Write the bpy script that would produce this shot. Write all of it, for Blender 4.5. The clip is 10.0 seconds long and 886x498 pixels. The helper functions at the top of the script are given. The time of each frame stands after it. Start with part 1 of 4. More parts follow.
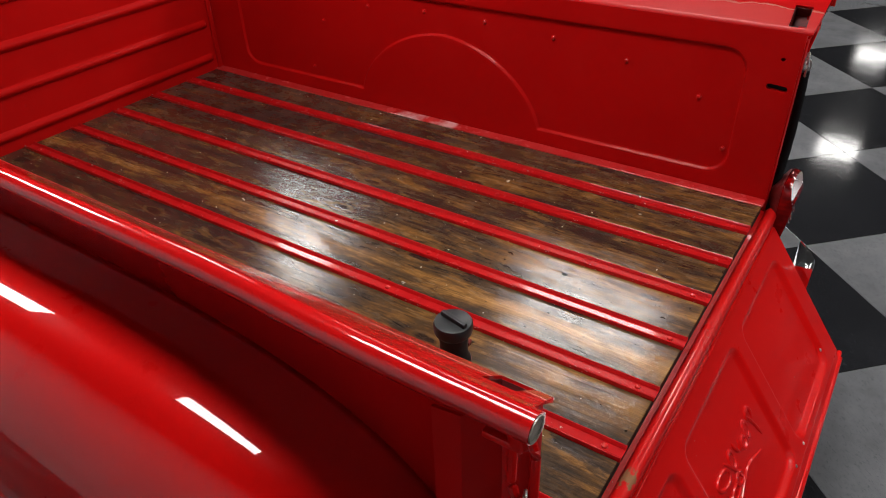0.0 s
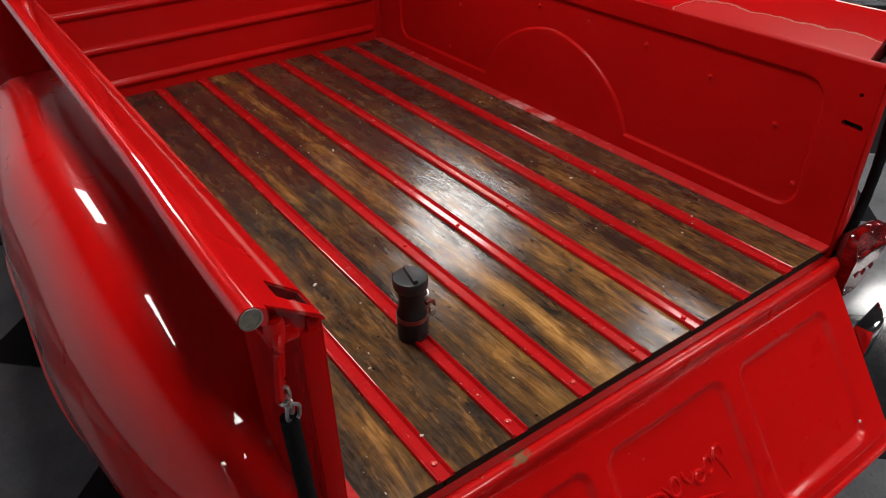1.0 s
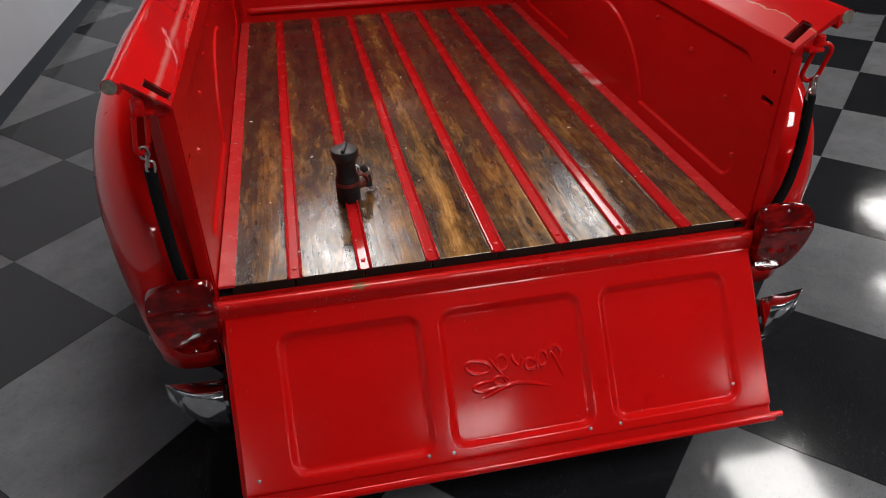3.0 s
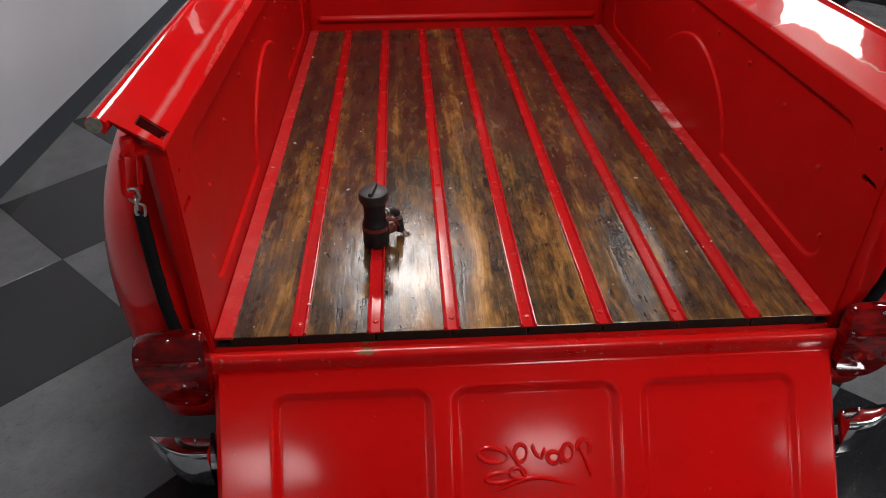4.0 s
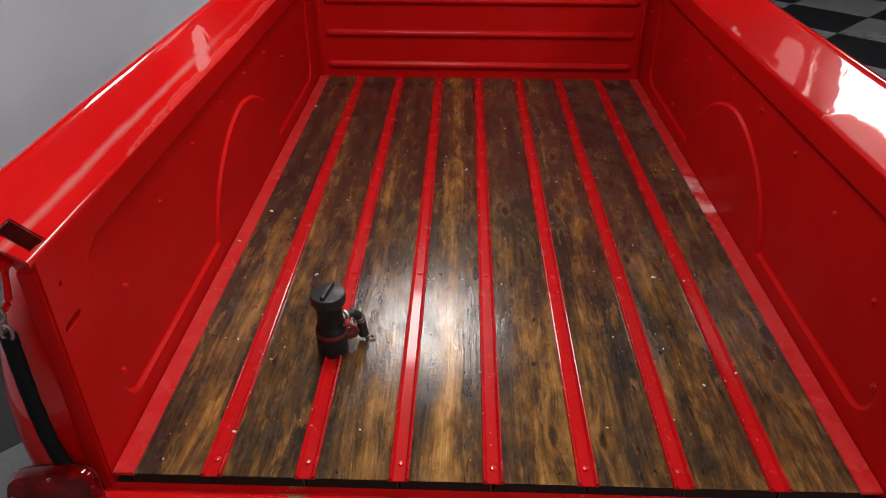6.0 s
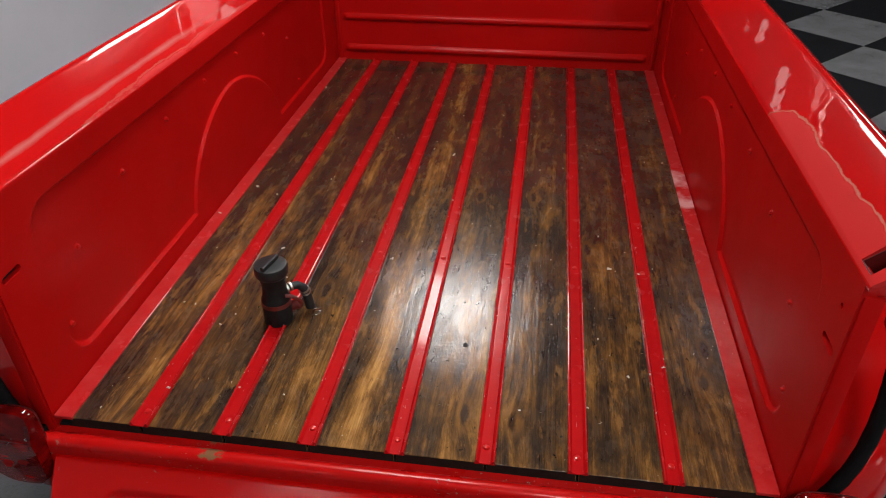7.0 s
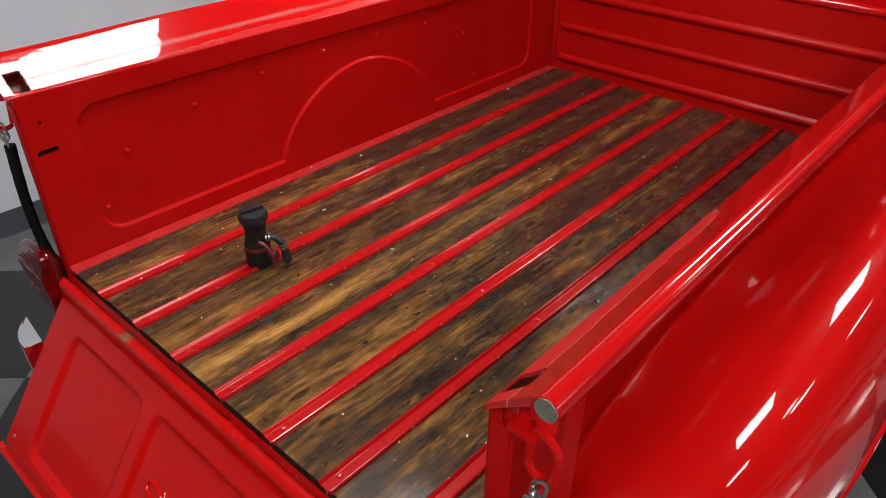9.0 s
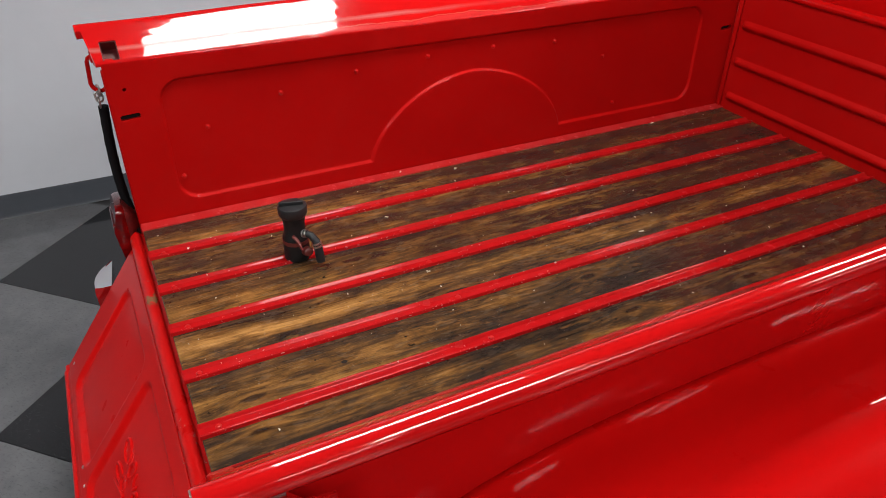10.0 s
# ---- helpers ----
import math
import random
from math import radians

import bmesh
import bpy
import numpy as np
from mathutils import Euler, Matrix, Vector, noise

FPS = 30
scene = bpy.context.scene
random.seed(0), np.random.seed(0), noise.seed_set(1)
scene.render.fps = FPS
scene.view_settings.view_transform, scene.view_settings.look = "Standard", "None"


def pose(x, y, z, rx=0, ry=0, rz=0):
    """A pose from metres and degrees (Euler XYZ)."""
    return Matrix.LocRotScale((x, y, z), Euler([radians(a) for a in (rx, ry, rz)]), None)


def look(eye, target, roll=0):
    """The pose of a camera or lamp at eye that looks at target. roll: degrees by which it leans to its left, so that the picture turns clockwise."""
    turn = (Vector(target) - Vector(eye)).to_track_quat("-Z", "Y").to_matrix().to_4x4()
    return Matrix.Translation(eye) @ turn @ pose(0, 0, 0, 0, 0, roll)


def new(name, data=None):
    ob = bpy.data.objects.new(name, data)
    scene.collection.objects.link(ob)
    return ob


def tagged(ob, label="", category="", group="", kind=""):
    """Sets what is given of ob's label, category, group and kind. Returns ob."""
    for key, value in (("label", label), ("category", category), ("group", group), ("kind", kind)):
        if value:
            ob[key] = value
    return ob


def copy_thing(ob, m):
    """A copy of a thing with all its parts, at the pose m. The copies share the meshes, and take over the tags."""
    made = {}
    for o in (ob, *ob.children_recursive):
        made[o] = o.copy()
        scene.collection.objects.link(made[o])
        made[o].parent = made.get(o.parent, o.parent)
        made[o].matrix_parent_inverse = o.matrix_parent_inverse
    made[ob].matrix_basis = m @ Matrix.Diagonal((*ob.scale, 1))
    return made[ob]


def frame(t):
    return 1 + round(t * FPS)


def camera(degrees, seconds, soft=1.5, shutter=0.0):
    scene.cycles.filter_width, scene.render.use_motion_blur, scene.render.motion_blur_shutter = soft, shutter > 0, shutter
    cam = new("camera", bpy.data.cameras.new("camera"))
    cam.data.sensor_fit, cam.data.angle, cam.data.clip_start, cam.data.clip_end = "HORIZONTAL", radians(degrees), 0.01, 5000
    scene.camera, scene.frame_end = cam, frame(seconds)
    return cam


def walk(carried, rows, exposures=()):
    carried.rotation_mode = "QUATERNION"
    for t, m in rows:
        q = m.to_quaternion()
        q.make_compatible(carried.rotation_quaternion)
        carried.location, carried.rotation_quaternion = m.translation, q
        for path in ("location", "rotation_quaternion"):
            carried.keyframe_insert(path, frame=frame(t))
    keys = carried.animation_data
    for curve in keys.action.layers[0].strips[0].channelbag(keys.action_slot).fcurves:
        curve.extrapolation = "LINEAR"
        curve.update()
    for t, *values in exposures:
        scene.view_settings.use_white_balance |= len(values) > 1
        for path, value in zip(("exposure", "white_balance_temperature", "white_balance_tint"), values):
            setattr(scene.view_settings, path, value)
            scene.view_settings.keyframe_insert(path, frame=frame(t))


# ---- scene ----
cam = camera(63.7, 10.0, soft=0.95)
PATH = [
    (0, (-1.101, -0.207, 1.495), (0.255, 0.734, 0.365), -2.1),
    (0.5, (-1.017, -0.398, 1.49), (0.13, 0.793, 0.366), -1.4),
    (1, (-0.887, -0.612, 1.495), (0.058, 0.749, 0.375), -1.3),
    (1.5, (-0.768, -0.849, 1.487), (0.031, 0.606, 0.371), -0.9),
    (2, (-0.659, -1.088, 1.479), (0.022, 0.425, 0.362), -0.8),
    (2.5, (-0.535, -1.274, 1.477), (-0.028, 0.307, 0.362), -0.7),
    (2.7, (-0.467, -1.327, 1.485), (-0.045, 0.276, 0.365), -1.0),
    (3.8, (-0.273, -1.179, 1.489), (-0.136, 0.475, 0.373), -0.3),
    (4, (-0.233, -1.106, 1.5), (-0.145, 0.547, 0.376), -0.3),
    (4.5, (-0.148, -0.929, 1.511), (-0.129, 0.721, 0.382), -0.4),
    (5, (-0.098, -0.798, 1.518), (-0.111, 0.854, 0.391), -0.3),
    (5.2, (-0.09, -0.76, 1.522), (-0.112, 0.899, 0.404), 0.1),
    (6.3, (-0.023, -0.793, 1.503), (-0.102, 0.895, 0.434), 0.2),
    (6.5, (0.044, -0.791, 1.518), (-0.099, 0.872, 0.416), -0.6),
    (7, (0.205, -0.808, 1.523), (-0.036, 0.84, 0.416), -0.4),
    (7.5, (0.399, -0.777, 1.528), (-0.016, 0.835, 0.419), -0.1),
    (8, (0.603, -0.712, 1.527), (-0.041, 0.826, 0.424), 0.0),
    (8.5, (0.793, -0.616, 1.531), (-0.096, 0.807, 0.443), 0.4),
    (9, (0.968, -0.448, 1.535), (-0.146, 0.798, 0.436), 0.5),
    (9.5, (1.064, -0.237, 1.525), (-0.266, 0.78, 0.431), 0.6),
    (10, (1.13, -0.022, 1.522), (-0.36, 0.742, 0.429), 0.9),
]
walk(cam, [(t, look(eye, target, roll)) for t, eye, target, roll in PATH], [(0, 0.0), (1.5, -0.14), (5, -0.14), (7, -0.10), (8.5, 0.03), (10, 0.15)])

F = 0.55          # height of the bed floor
PITCH = 0.156     # spacing of the bed strips
WALL_X = 0.637    # inner face of the bed sides
BED_L = 2.0       # length of the bed
CEIL = 2.7        # ceiling height

# ---- world ----
world = bpy.data.worlds.new("world")
world.use_nodes = True
scene.world = world
world.node_tree.nodes["Background"].inputs[0].default_value = (0.5, 0.52, 0.55, 1)
world.node_tree.nodes["Background"].inputs[1].default_value = 0.02
scene.view_settings.exposure = 0.0
LAMP = 30.3       # watts of each ceiling light, whose louvres keep it to a cone
spots = [(-0.28, 3.15), (-0.28, 0.67), (0.62, -1.85), (-0.28, 5.63), (-0.28, 8.11), (2.42, 1.12), (1.98, 3.42), (2.30, -1.35)]
spots += [(5.30, 0.95), (5.65, 3.95), (5.30, -1.50), (5.40, 6.60), (5.30, -4.00)]
squares = [(8.10, 0.20), (8.10, -2.40), (8.10, -4.80), (11.7, 0.30), (11.7, -2.30), (8.20, -7.00), (4.80, 2.95)]
spots += [(-1.90, -6.20), (1.05, -6.05), (4.60, -6.20)]
shine = bpy.data.lights.new("ceiling_lamp", "AREA")
shine.shape, shine.size, shine.size_y, shine.energy, shine.spread, shine.color = "RECTANGLE", 0.58, 0.92, LAMP, radians(165), (1.0, 0.975, 0.94)
small = bpy.data.lights.new("square_lamp", "AREA")
small.shape, small.size, small.energy, small.spread, small.color = "SQUARE", 0.44, 0.30 * LAMP, radians(165), (1.0, 0.975, 0.94)
for sx, sy in spots + squares:
    new("ceiling_lamp", small if (sx, sy) in squares else shine).matrix_world = pose(sx, sy, CEIL - 0.035)


# ---- materials ----
class Mat:
    """A node material with a few short-hand makers."""

    def __init__(self, name, color=(0.5, 0.5, 0.5), rough=0.5, metal=0.0, coat=0.0):
        self.m = bpy.data.materials.new(name)
        self.m.use_nodes = True
        self.n, self.l = self.m.node_tree.nodes, self.m.node_tree.links
        self.b = self.n["Principled BSDF"]
        self.set("Base Color", (*color, 1)), self.set("Roughness", rough), self.set("Metallic", metal), self.set("Coat Weight", coat)
        self.set("Coat Roughness", 0.02)
        self.c = self.n.new("ShaderNodeTexCoord").outputs["Object"]

    def set(self, key, value):
        if isinstance(value, bpy.types.NodeSocket):
            self.l.new(value, self.b.inputs[key])
        else:
            self.b.inputs[key].default_value = value

    def node(self, kind, inputs=(), **props):
        node = self.n.new("ShaderNode" + kind)
        if "operation" in props:
            node.operation = props["operation"]
        if "data_type" in props:
            node.data_type = props["data_type"]
        if "feature" in props:
            node.feature = props["feature"]
        for key, value in dict(inputs).items():
            if isinstance(value, bpy.types.NodeSocket):
                self.l.new(value, node.inputs[key])
            else:
                node.inputs[key].default_value = value
        return node

    def scaled(self, scale, shift=None):
        node = self.node("Mapping", {0: self.c, 3: scale})
        if shift is not None:
            self.l.new(shift, node.inputs[1])
        return node.outputs[0]

    def noise(self, scale, vector=None, detail=4.0, rough=0.55, distortion=0.0):
        return self.node("TexNoise", {"Vector": vector or self.c, "Scale": scale, "Detail": detail, "Roughness": rough, "Distortion": distortion}).outputs[0]

    def ramp(self, fac, stops):
        node = self.node("ValToRGB", {0: fac})
        e = node.color_ramp.elements
        while len(e) < len(stops):
            e.new(0.5)
        for el, (p, c) in zip(e, stops):
            el.position, el.color = p, (*c, 1) if isinstance(c, tuple) else (c, c, c, 1)
        return node.outputs[0]

    def math(self, op, a, b=0.0, clamp=False):
        node = self.node("Math", {0: a, 1: b}, operation=op)
        node.use_clamp = clamp
        return node.outputs[0]

    def mix(self, fac, a, b):
        return self.node("Mix", {0: fac, 6: a if isinstance(a, bpy.types.NodeSocket) else (*a, 1), 7: b if isinstance(b, bpy.types.NodeSocket) else (*b, 1)}, data_type="RGBA").outputs[2]

    def mul(self, a, b):
        node = self.node("Mix", {0: 1.0, 6: a, 7: b}, data_type="RGBA")
        node.blend_type = "MULTIPLY"
        return node.outputs[2]

    def bump(self, height, strength=0.2, distance=0.01, normal=None):
        ins = {"Strength": strength, "Distance": distance, "Height": height}
        if normal is not None:
            ins["Normal"] = normal
        out = self.node("Bump", ins).outputs[0]
        self.set("Normal", out)
        return out

    def random(self):
        return self.node("ObjectInfo").outputs["Random"]

    def axes(self):
        return self.node("SeparateXYZ", {0: self.c}).outputs


RED = (0.47, 0.003, 0.004)


def red_paint(name, rough=0.22, chips=0.0, dust=0.0, coat=0.8, gloss=0.2, wavy=0.1, deep=1.0, patch=None, haze=0.02):
    p = Mat(name, RED, rough, 0.0, coat)
    p.set("Coat Roughness", haze), p.set("Coat IOR", 1.55 if coat > 0.5 else 1.5)
    p.set("Specular IOR Level", gloss)
    tone = p.ramp(p.noise(2.2, detail=3.0), [(0.3, (0.44 * deep, 0.0030, 0.0030)), (0.75, (0.52 * deep, 0.0040, 0.0036))])
    if dust:
        film = p.ramp(p.noise(9.0, detail=8.0, rough=0.7), [(0.42, 0.0), (0.75, 1.0)])
        tone = p.mix(p.math("MULTIPLY", film, dust), tone, (0.62, 0.12, 0.11))
    r = p.math("MULTIPLY_ADD", p.noise(14.0, detail=6.0), 0.16)
    r.node.inputs[2].default_value = rough - 0.08
    if chips:
        spot = p.ramp(p.noise(130.0, detail=3.0, rough=0.6), [(0.72 - 0.06 * chips, 0.0), (0.74 - 0.06 * chips, 1.0)])
        where = p.ramp(p.noise(5.0, detail=3.0), [(0.5, 0.0), (0.62, 1.0)])
        both = p.math("MULTIPLY", spot, where)
        tone = p.mix(both, tone, (0.30, 0.20, 0.15))
        r = p.math("ADD", r, p.math("MULTIPLY", both, 0.3))
    if patch is not None:
        x = p.axes()[0]
        z = p.axes()[2]
        off = p.math("ADD", p.math("MULTIPLY", p.math("ABSOLUTE", p.math("SUBTRACT", x, patch)), 12.0), p.math("MULTIPLY", p.noise(75.0, detail=4.0, rough=0.65), 0.8))
        off = p.math("ADD", off, p.math("MULTIPLY", p.math("ABSOLUTE", p.math("SUBTRACT", z, 0.5225)), 70.0))
        bare = p.ramp(off, [(0.62, 0.9), (0.74, 0.0)])
        tone = p.mix(bare, tone, (0.17, 0.10, 0.045))
        r = p.math("ADD", r, p.math("MULTIPLY", bare, 0.3))
    p.set("Base Color", tone), p.set("Roughness", r)
    wave = p.bump(p.noise(7.0, detail=2.0), wavy, 0.02)
    p.bump(p.noise(420.0, detail=2.0), 0.05, 0.0006, wave)
    return p.m


def rail_paint():
    """Red paint whose clear coat lifts in milky flakes with pale rims along the inner edge."""
    p = Mat("rail_paint", RED, 0.2, 0.0, 1.0)
    p.set("Coat IOR", 1.6)
    p.set("Specular IOR Level", 0.07)
    tone = p.ramp(p.noise(2.2, detail=3.0), [(0.3, (0.46, 0.004, 0.005)), (0.75, (0.54, 0.006, 0.006))])
    ax = p.axes()
    across = p.node("MapRange", {0: p.math("ABSOLUTE", ax[0]), 1: 0.642, 2: 0.7255, 3: 0.0, 4: 1.0}).outputs[0]
    ragged = p.math("MULTIPLY", p.math("SUBTRACT", p.noise(3.4, p.scaled((3.0, 1.2, 1.0)), detail=8.0, rough=0.62), 0.5), 0.50)
    broad = p.node("MapRange", {0: ax[1], 1: 0.50, 2: 0.60, 3: 0.34, 4: -0.30}).outputs[0]
    narrow = p.node("MapRange", {0: ax[1], 1: 0.15, 2: 0.60, 3: -0.02, 4: 0.07}).outputs[0]
    right = p.math("GREATER_THAN", ax[0], 0.0)
    limit = p.math("ADD", p.math("MULTIPLY", broad, right), p.math("MULTIPLY", narrow, p.math("SUBTRACT", 1.0, right)))
    d = p.math("SUBTRACT", p.math("ADD", limit, ragged), across)
    high = p.math("GREATER_THAN", ax[2], 0.977)
    d = p.math("SUBTRACT", p.math("MULTIPLY", p.math("ADD", d, 1.0), high), 1.0)
    milky = p.ramp(d, [(0.0, 0.0), (0.05, 1.0)])
    rim = p.ramp(p.math("ABSOLUTE", p.math("SUBTRACT", d, 0.01)), [(0.006, 1.0), (0.022, 0.0)])
    tone = p.mix(p.math("MULTIPLY", milky, 0.10), tone, (0.60, 0.16, 0.15))
    tone = p.mix(p.math("MULTIPLY", rim, p.math("ADD", p.math("MULTIPLY", right, 0.32), 0.16)), tone, (0.50, 0.30, 0.22))
    p.set("Base Color", tone)
    # a dull streak rubbed along the other rail
    drift = p.math("MULTIPLY", p.math("SUBTRACT", p.noise(2.5, p.scaled((0.0, 1.0, 0.0)), detail=4.0), 0.5), 0.16)
    off = p.math("ABSOLUTE", p.math("SUBTRACT", p.math("SUBTRACT", across, 0.27), drift))
    streak = p.ramp(p.math("ADD", off, p.math("MULTIPLY", p.noise(26.0, p.scaled((1.0, 0.35, 1.0)), detail=6.0, rough=0.7), 0.10)), [(0.045, 1.0), (0.125, 0.0)])
    where = p.math("MULTIPLY", p.math("SUBTRACT", high, right, True), p.node("MapRange", {0: ax[1], 1: 0.75, 2: 1.0, 3: 0.5, 4: 0.1}).outputs[0])
    streak = p.math("MULTIPLY", streak, where)
    tone = p.mix(streak, tone, (0.46, 0.22, 0.20))
    p.set("Base Color", tone)
    dull = p.math("MAXIMUM", milky, p.math("MULTIPLY", streak, 1.6), True)
    p.set("Roughness", p.math("ADD", p.math("MULTIPLY", milky, 0.12), 0.18))
    p.set("Coat Weight", p.math("SUBTRACT", 1.0, p.math("MULTIPLY", dull, 0.88)))
    p.set("Coat Roughness", p.math("ADD", p.math("MULTIPLY", milky, 0.20), 0.03))
    wave = p.bump(p.noise(5.0, p.scaled((2.0, 0.6, 1.0)), detail=1.0), 0.16, 0.02)
    p.bump(milky, 0.15, 0.0006, wave)
    ripple = p.noise(9.0, p.scaled((1.6, 0.8, 1.0)), detail=3.0, rough=0.55)
    p.set("Coat Normal", p.node("Bump", {"Strength": 0.07, "Distance": 0.012, "Height": ripple}).outputs[0])
    return p.m


def strip_paint(name, scuff=False):
    p = Mat(name, RED, 0.3, 0.0, 0.5)
    p.set("Coat Roughness", 0.07)
    p.set("Specular IOR Level", 0.12)
    tone = p.ramp(p.noise(16.0, detail=6.0, rough=0.7), [(0.35, (0.36, 0.004, 0.006)), (0.85, (0.47, 0.010, 0.010))])
    edge = p.math("ABSOLUTE", p.axes()[0])
    # pale specks: paint chips, and along the ridges glints put into the colour
    chip_glint_edge = p.node("MapRange", {0: edge, 1: 0.0115, 2: 0.0150, 3: 0.0, 4: 0.0 if scuff else 0.060}).outputs[0]
    spot = p.ramp(p.math("ADD", p.noise(230.0, p.scaled((1.0, 0.4, 1.0)), detail=3.0), chip_glint_edge), [(0.72, 0.0), (0.735, 1.0)])
    tone = p.mix(p.math("MULTIPLY", spot, 0.8), tone, (0.58, 0.40, 0.36))
    r = p.math("MULTIPLY_ADD", p.noise(30.0, detail=5.0), 0.12)
    r.node.inputs[2].default_value = 0.20
    if scuff:
        dusty = p.ramp(p.noise(24.0, detail=7.0, rough=0.7), [(0.35, 0.05), (0.8, 0.5)])
        tone = p.mix(dusty, tone, (0.47, 0.07, 0.066))
        ax = p.axes()
        near = p.math("MULTIPLY", p.math("SMOOTH_MIN", p.math("MULTIPLY", p.math("SUBTRACT", ax[1], 0.86), 14.0), p.math("MULTIPLY", p.math("SUBTRACT", 1.20, ax[1]), 14.0)), p.math("GREATER_THAN", ax[0], 0.0), True)
        worn = p.ramp(p.math("MULTIPLY", near, p.noise(11.0, detail=5.0, rough=0.6)), [(0.42, 0.0), (0.60, 0.5)])
        tone = p.mix(worn, tone, (0.72, 0.50, 0.50))
    p.set("Base Color", tone), p.set("Roughness", r)
    p.bump(p.noise(90.0, detail=2.0), 0.05, 0.0005)
    return p.m


def wood():
    """Dark-stained varnished pine: grain that flows round knots, golden worn patches, dark blotches."""
    p = Mat("stained_pine", (0.1, 0.06, 0.03), 0.3, 0.0, 0.35)
    p.set("Specular IOR Level", 0.09)
    rnd = p.random()
    x, y, _ = p.axes()
    a, b = p.math("MULTIPLY", rnd, 37.0), p.math("MULTIPLY", rnd, 91.0)

    def field(gx, kx, ky, detail, rough, shift=0.0, distortion=0.0):
        """Noise over the plank, stretched along the grain."""
        u = p.math("ADD", p.math("MULTIPLY", gx, kx), p.math("ADD", a, shift))
        v = p.math("ADD", p.math("MULTIPLY", y, ky), b)
        return p.noise(1.0, p.node("CombineXYZ", {0: u, 1: v, 2: shift}).outputs[0], detail, rough, distortion)

    def centred(f, k):
        return p.math("MULTIPLY", p.math("SUBTRACT", f, 0.5), k)

    # knots push the grain aside
    kv = p.node("CombineXYZ", {0: p.math("ADD", p.math("MULTIPLY", x, 6.4), a), 1: p.math("ADD", p.math("MULTIPLY", y, 2.1), b)}).outputs[0]
    cell = p.node("TexVoronoi", {"Vector": kv, "Scale": 1.0})
    cell.voronoi_dimensions = "2D"
    knot = cell.outputs["Distance"]
    chosen = p.math("GREATER_THAN", p.node("SeparateColor", {0: cell.outputs["Color"]}).outputs[0], 0.52)
    ring = p.node("MapRange", {0: knot, 1: 0.0, 2: 0.30, 3: 1.0, 4: 0.0}).outputs[0]
    push = p.math("MULTIPLY", p.math("MULTIPLY", p.math("POWER", ring, 2.0), 0.024), chosen)
    gx = p.math("ADD", p.math("ADD", x, push), centred(field(x, 5.0, 1.3, 3.0, 0.5), 0.055))
    growth = field(gx, 150.0, 1.6, 3.0, 0.55, 3.0)
    fine = field(gx, 520.0, 16.0, 4.0, 0.65, 7.0)
    chatter = field(gx, 60.0, 130.0, 4.0, 0.7, 9.0)
    big = field(gx, 15.0, 1.1, 4.0, 0.55, 11.0, 0.3)
    patch = field(gx, 30.0, 6.0, 9.0, 0.68, 17.0, 0.4)
    blot = field(x, 22.0, 11.0, 8.0, 0.7, 23.0, 0.5)
    stain = p.math("ADD", p.math("MULTIPLY", big, 0.50), p.math("MULTIPLY", patch, 0.50))
    stain = p.math("ADD", stain, p.math("ADD", centred(growth, 0.10), centred(blot, 0.26)))
    # one plank has a long golden heart
    bend = centred(p.noise(1.0, p.scaled((2.0, 3.0, 1.0)), detail=4.0), 0.09)
    heart = p.math("ABSOLUTE", p.math("SUBTRACT", p.math("ADD", x, bend), -0.072))
    stain = p.math("ADD", stain, p.node("MapRange", {0: heart, 1: 0.0, 2: 0.050, 3: 0.055, 4: 0.0}).outputs[0])
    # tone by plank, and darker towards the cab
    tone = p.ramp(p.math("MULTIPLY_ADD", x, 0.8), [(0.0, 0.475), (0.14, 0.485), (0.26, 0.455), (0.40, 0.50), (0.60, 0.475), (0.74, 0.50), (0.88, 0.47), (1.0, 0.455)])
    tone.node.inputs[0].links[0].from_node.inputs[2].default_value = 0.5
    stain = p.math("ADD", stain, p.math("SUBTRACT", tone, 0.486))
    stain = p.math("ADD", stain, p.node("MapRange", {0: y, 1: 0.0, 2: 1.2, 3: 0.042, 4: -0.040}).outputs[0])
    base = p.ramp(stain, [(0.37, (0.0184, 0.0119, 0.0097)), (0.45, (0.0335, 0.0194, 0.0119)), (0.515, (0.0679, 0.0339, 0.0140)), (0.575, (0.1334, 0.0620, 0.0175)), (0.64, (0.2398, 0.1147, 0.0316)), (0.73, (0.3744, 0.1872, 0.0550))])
    col = p.mul(base, p.ramp(growth, [(0.30, 0.70), (0.45, 0.97), (0.58, 1.06), (0.72, 1.20)]))
    col = p.mul(col, p.ramp(fine, [(0.30, 0.70), (0.50, 1.0), (0.70, 1.22)]))
    # crisp flecks of dark stain and of bare wood
    dark = p.ramp(field(gx, 34.0, 7.0, 10.0, 0.76, 31.0), [(0.545, 0.0), (0.57, 1.0)])
    col = p.mix(p.math("MULTIPLY", dark, 0.40), col, (0.016, 0.011, 0.010))
    bare = p.ramp(field(gx, 32.0, 7.0, 9.0, 0.70, 41.0), [(0.56, 0.0), (0.62, 1.0)])
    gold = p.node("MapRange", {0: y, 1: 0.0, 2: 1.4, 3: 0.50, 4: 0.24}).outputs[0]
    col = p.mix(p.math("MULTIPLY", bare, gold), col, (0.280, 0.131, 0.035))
    # knot hearts
    rough_edge = p.math("ADD", knot, centred(blot, 0.10))
    col = p.mix(p.math("MULTIPLY", chosen, p.ramp(rough_edge, [(0.035, 0.85), (0.065, 0.0)])), col, (0.020, 0.009, 0.006))
    halo = p.math("MULTIPLY", p.math("MULTIPLY", chosen, p.ramp(rough_edge, [(0.05, 0.0), (0.075, 1.0), (0.12, 0.0)])), 0.35)
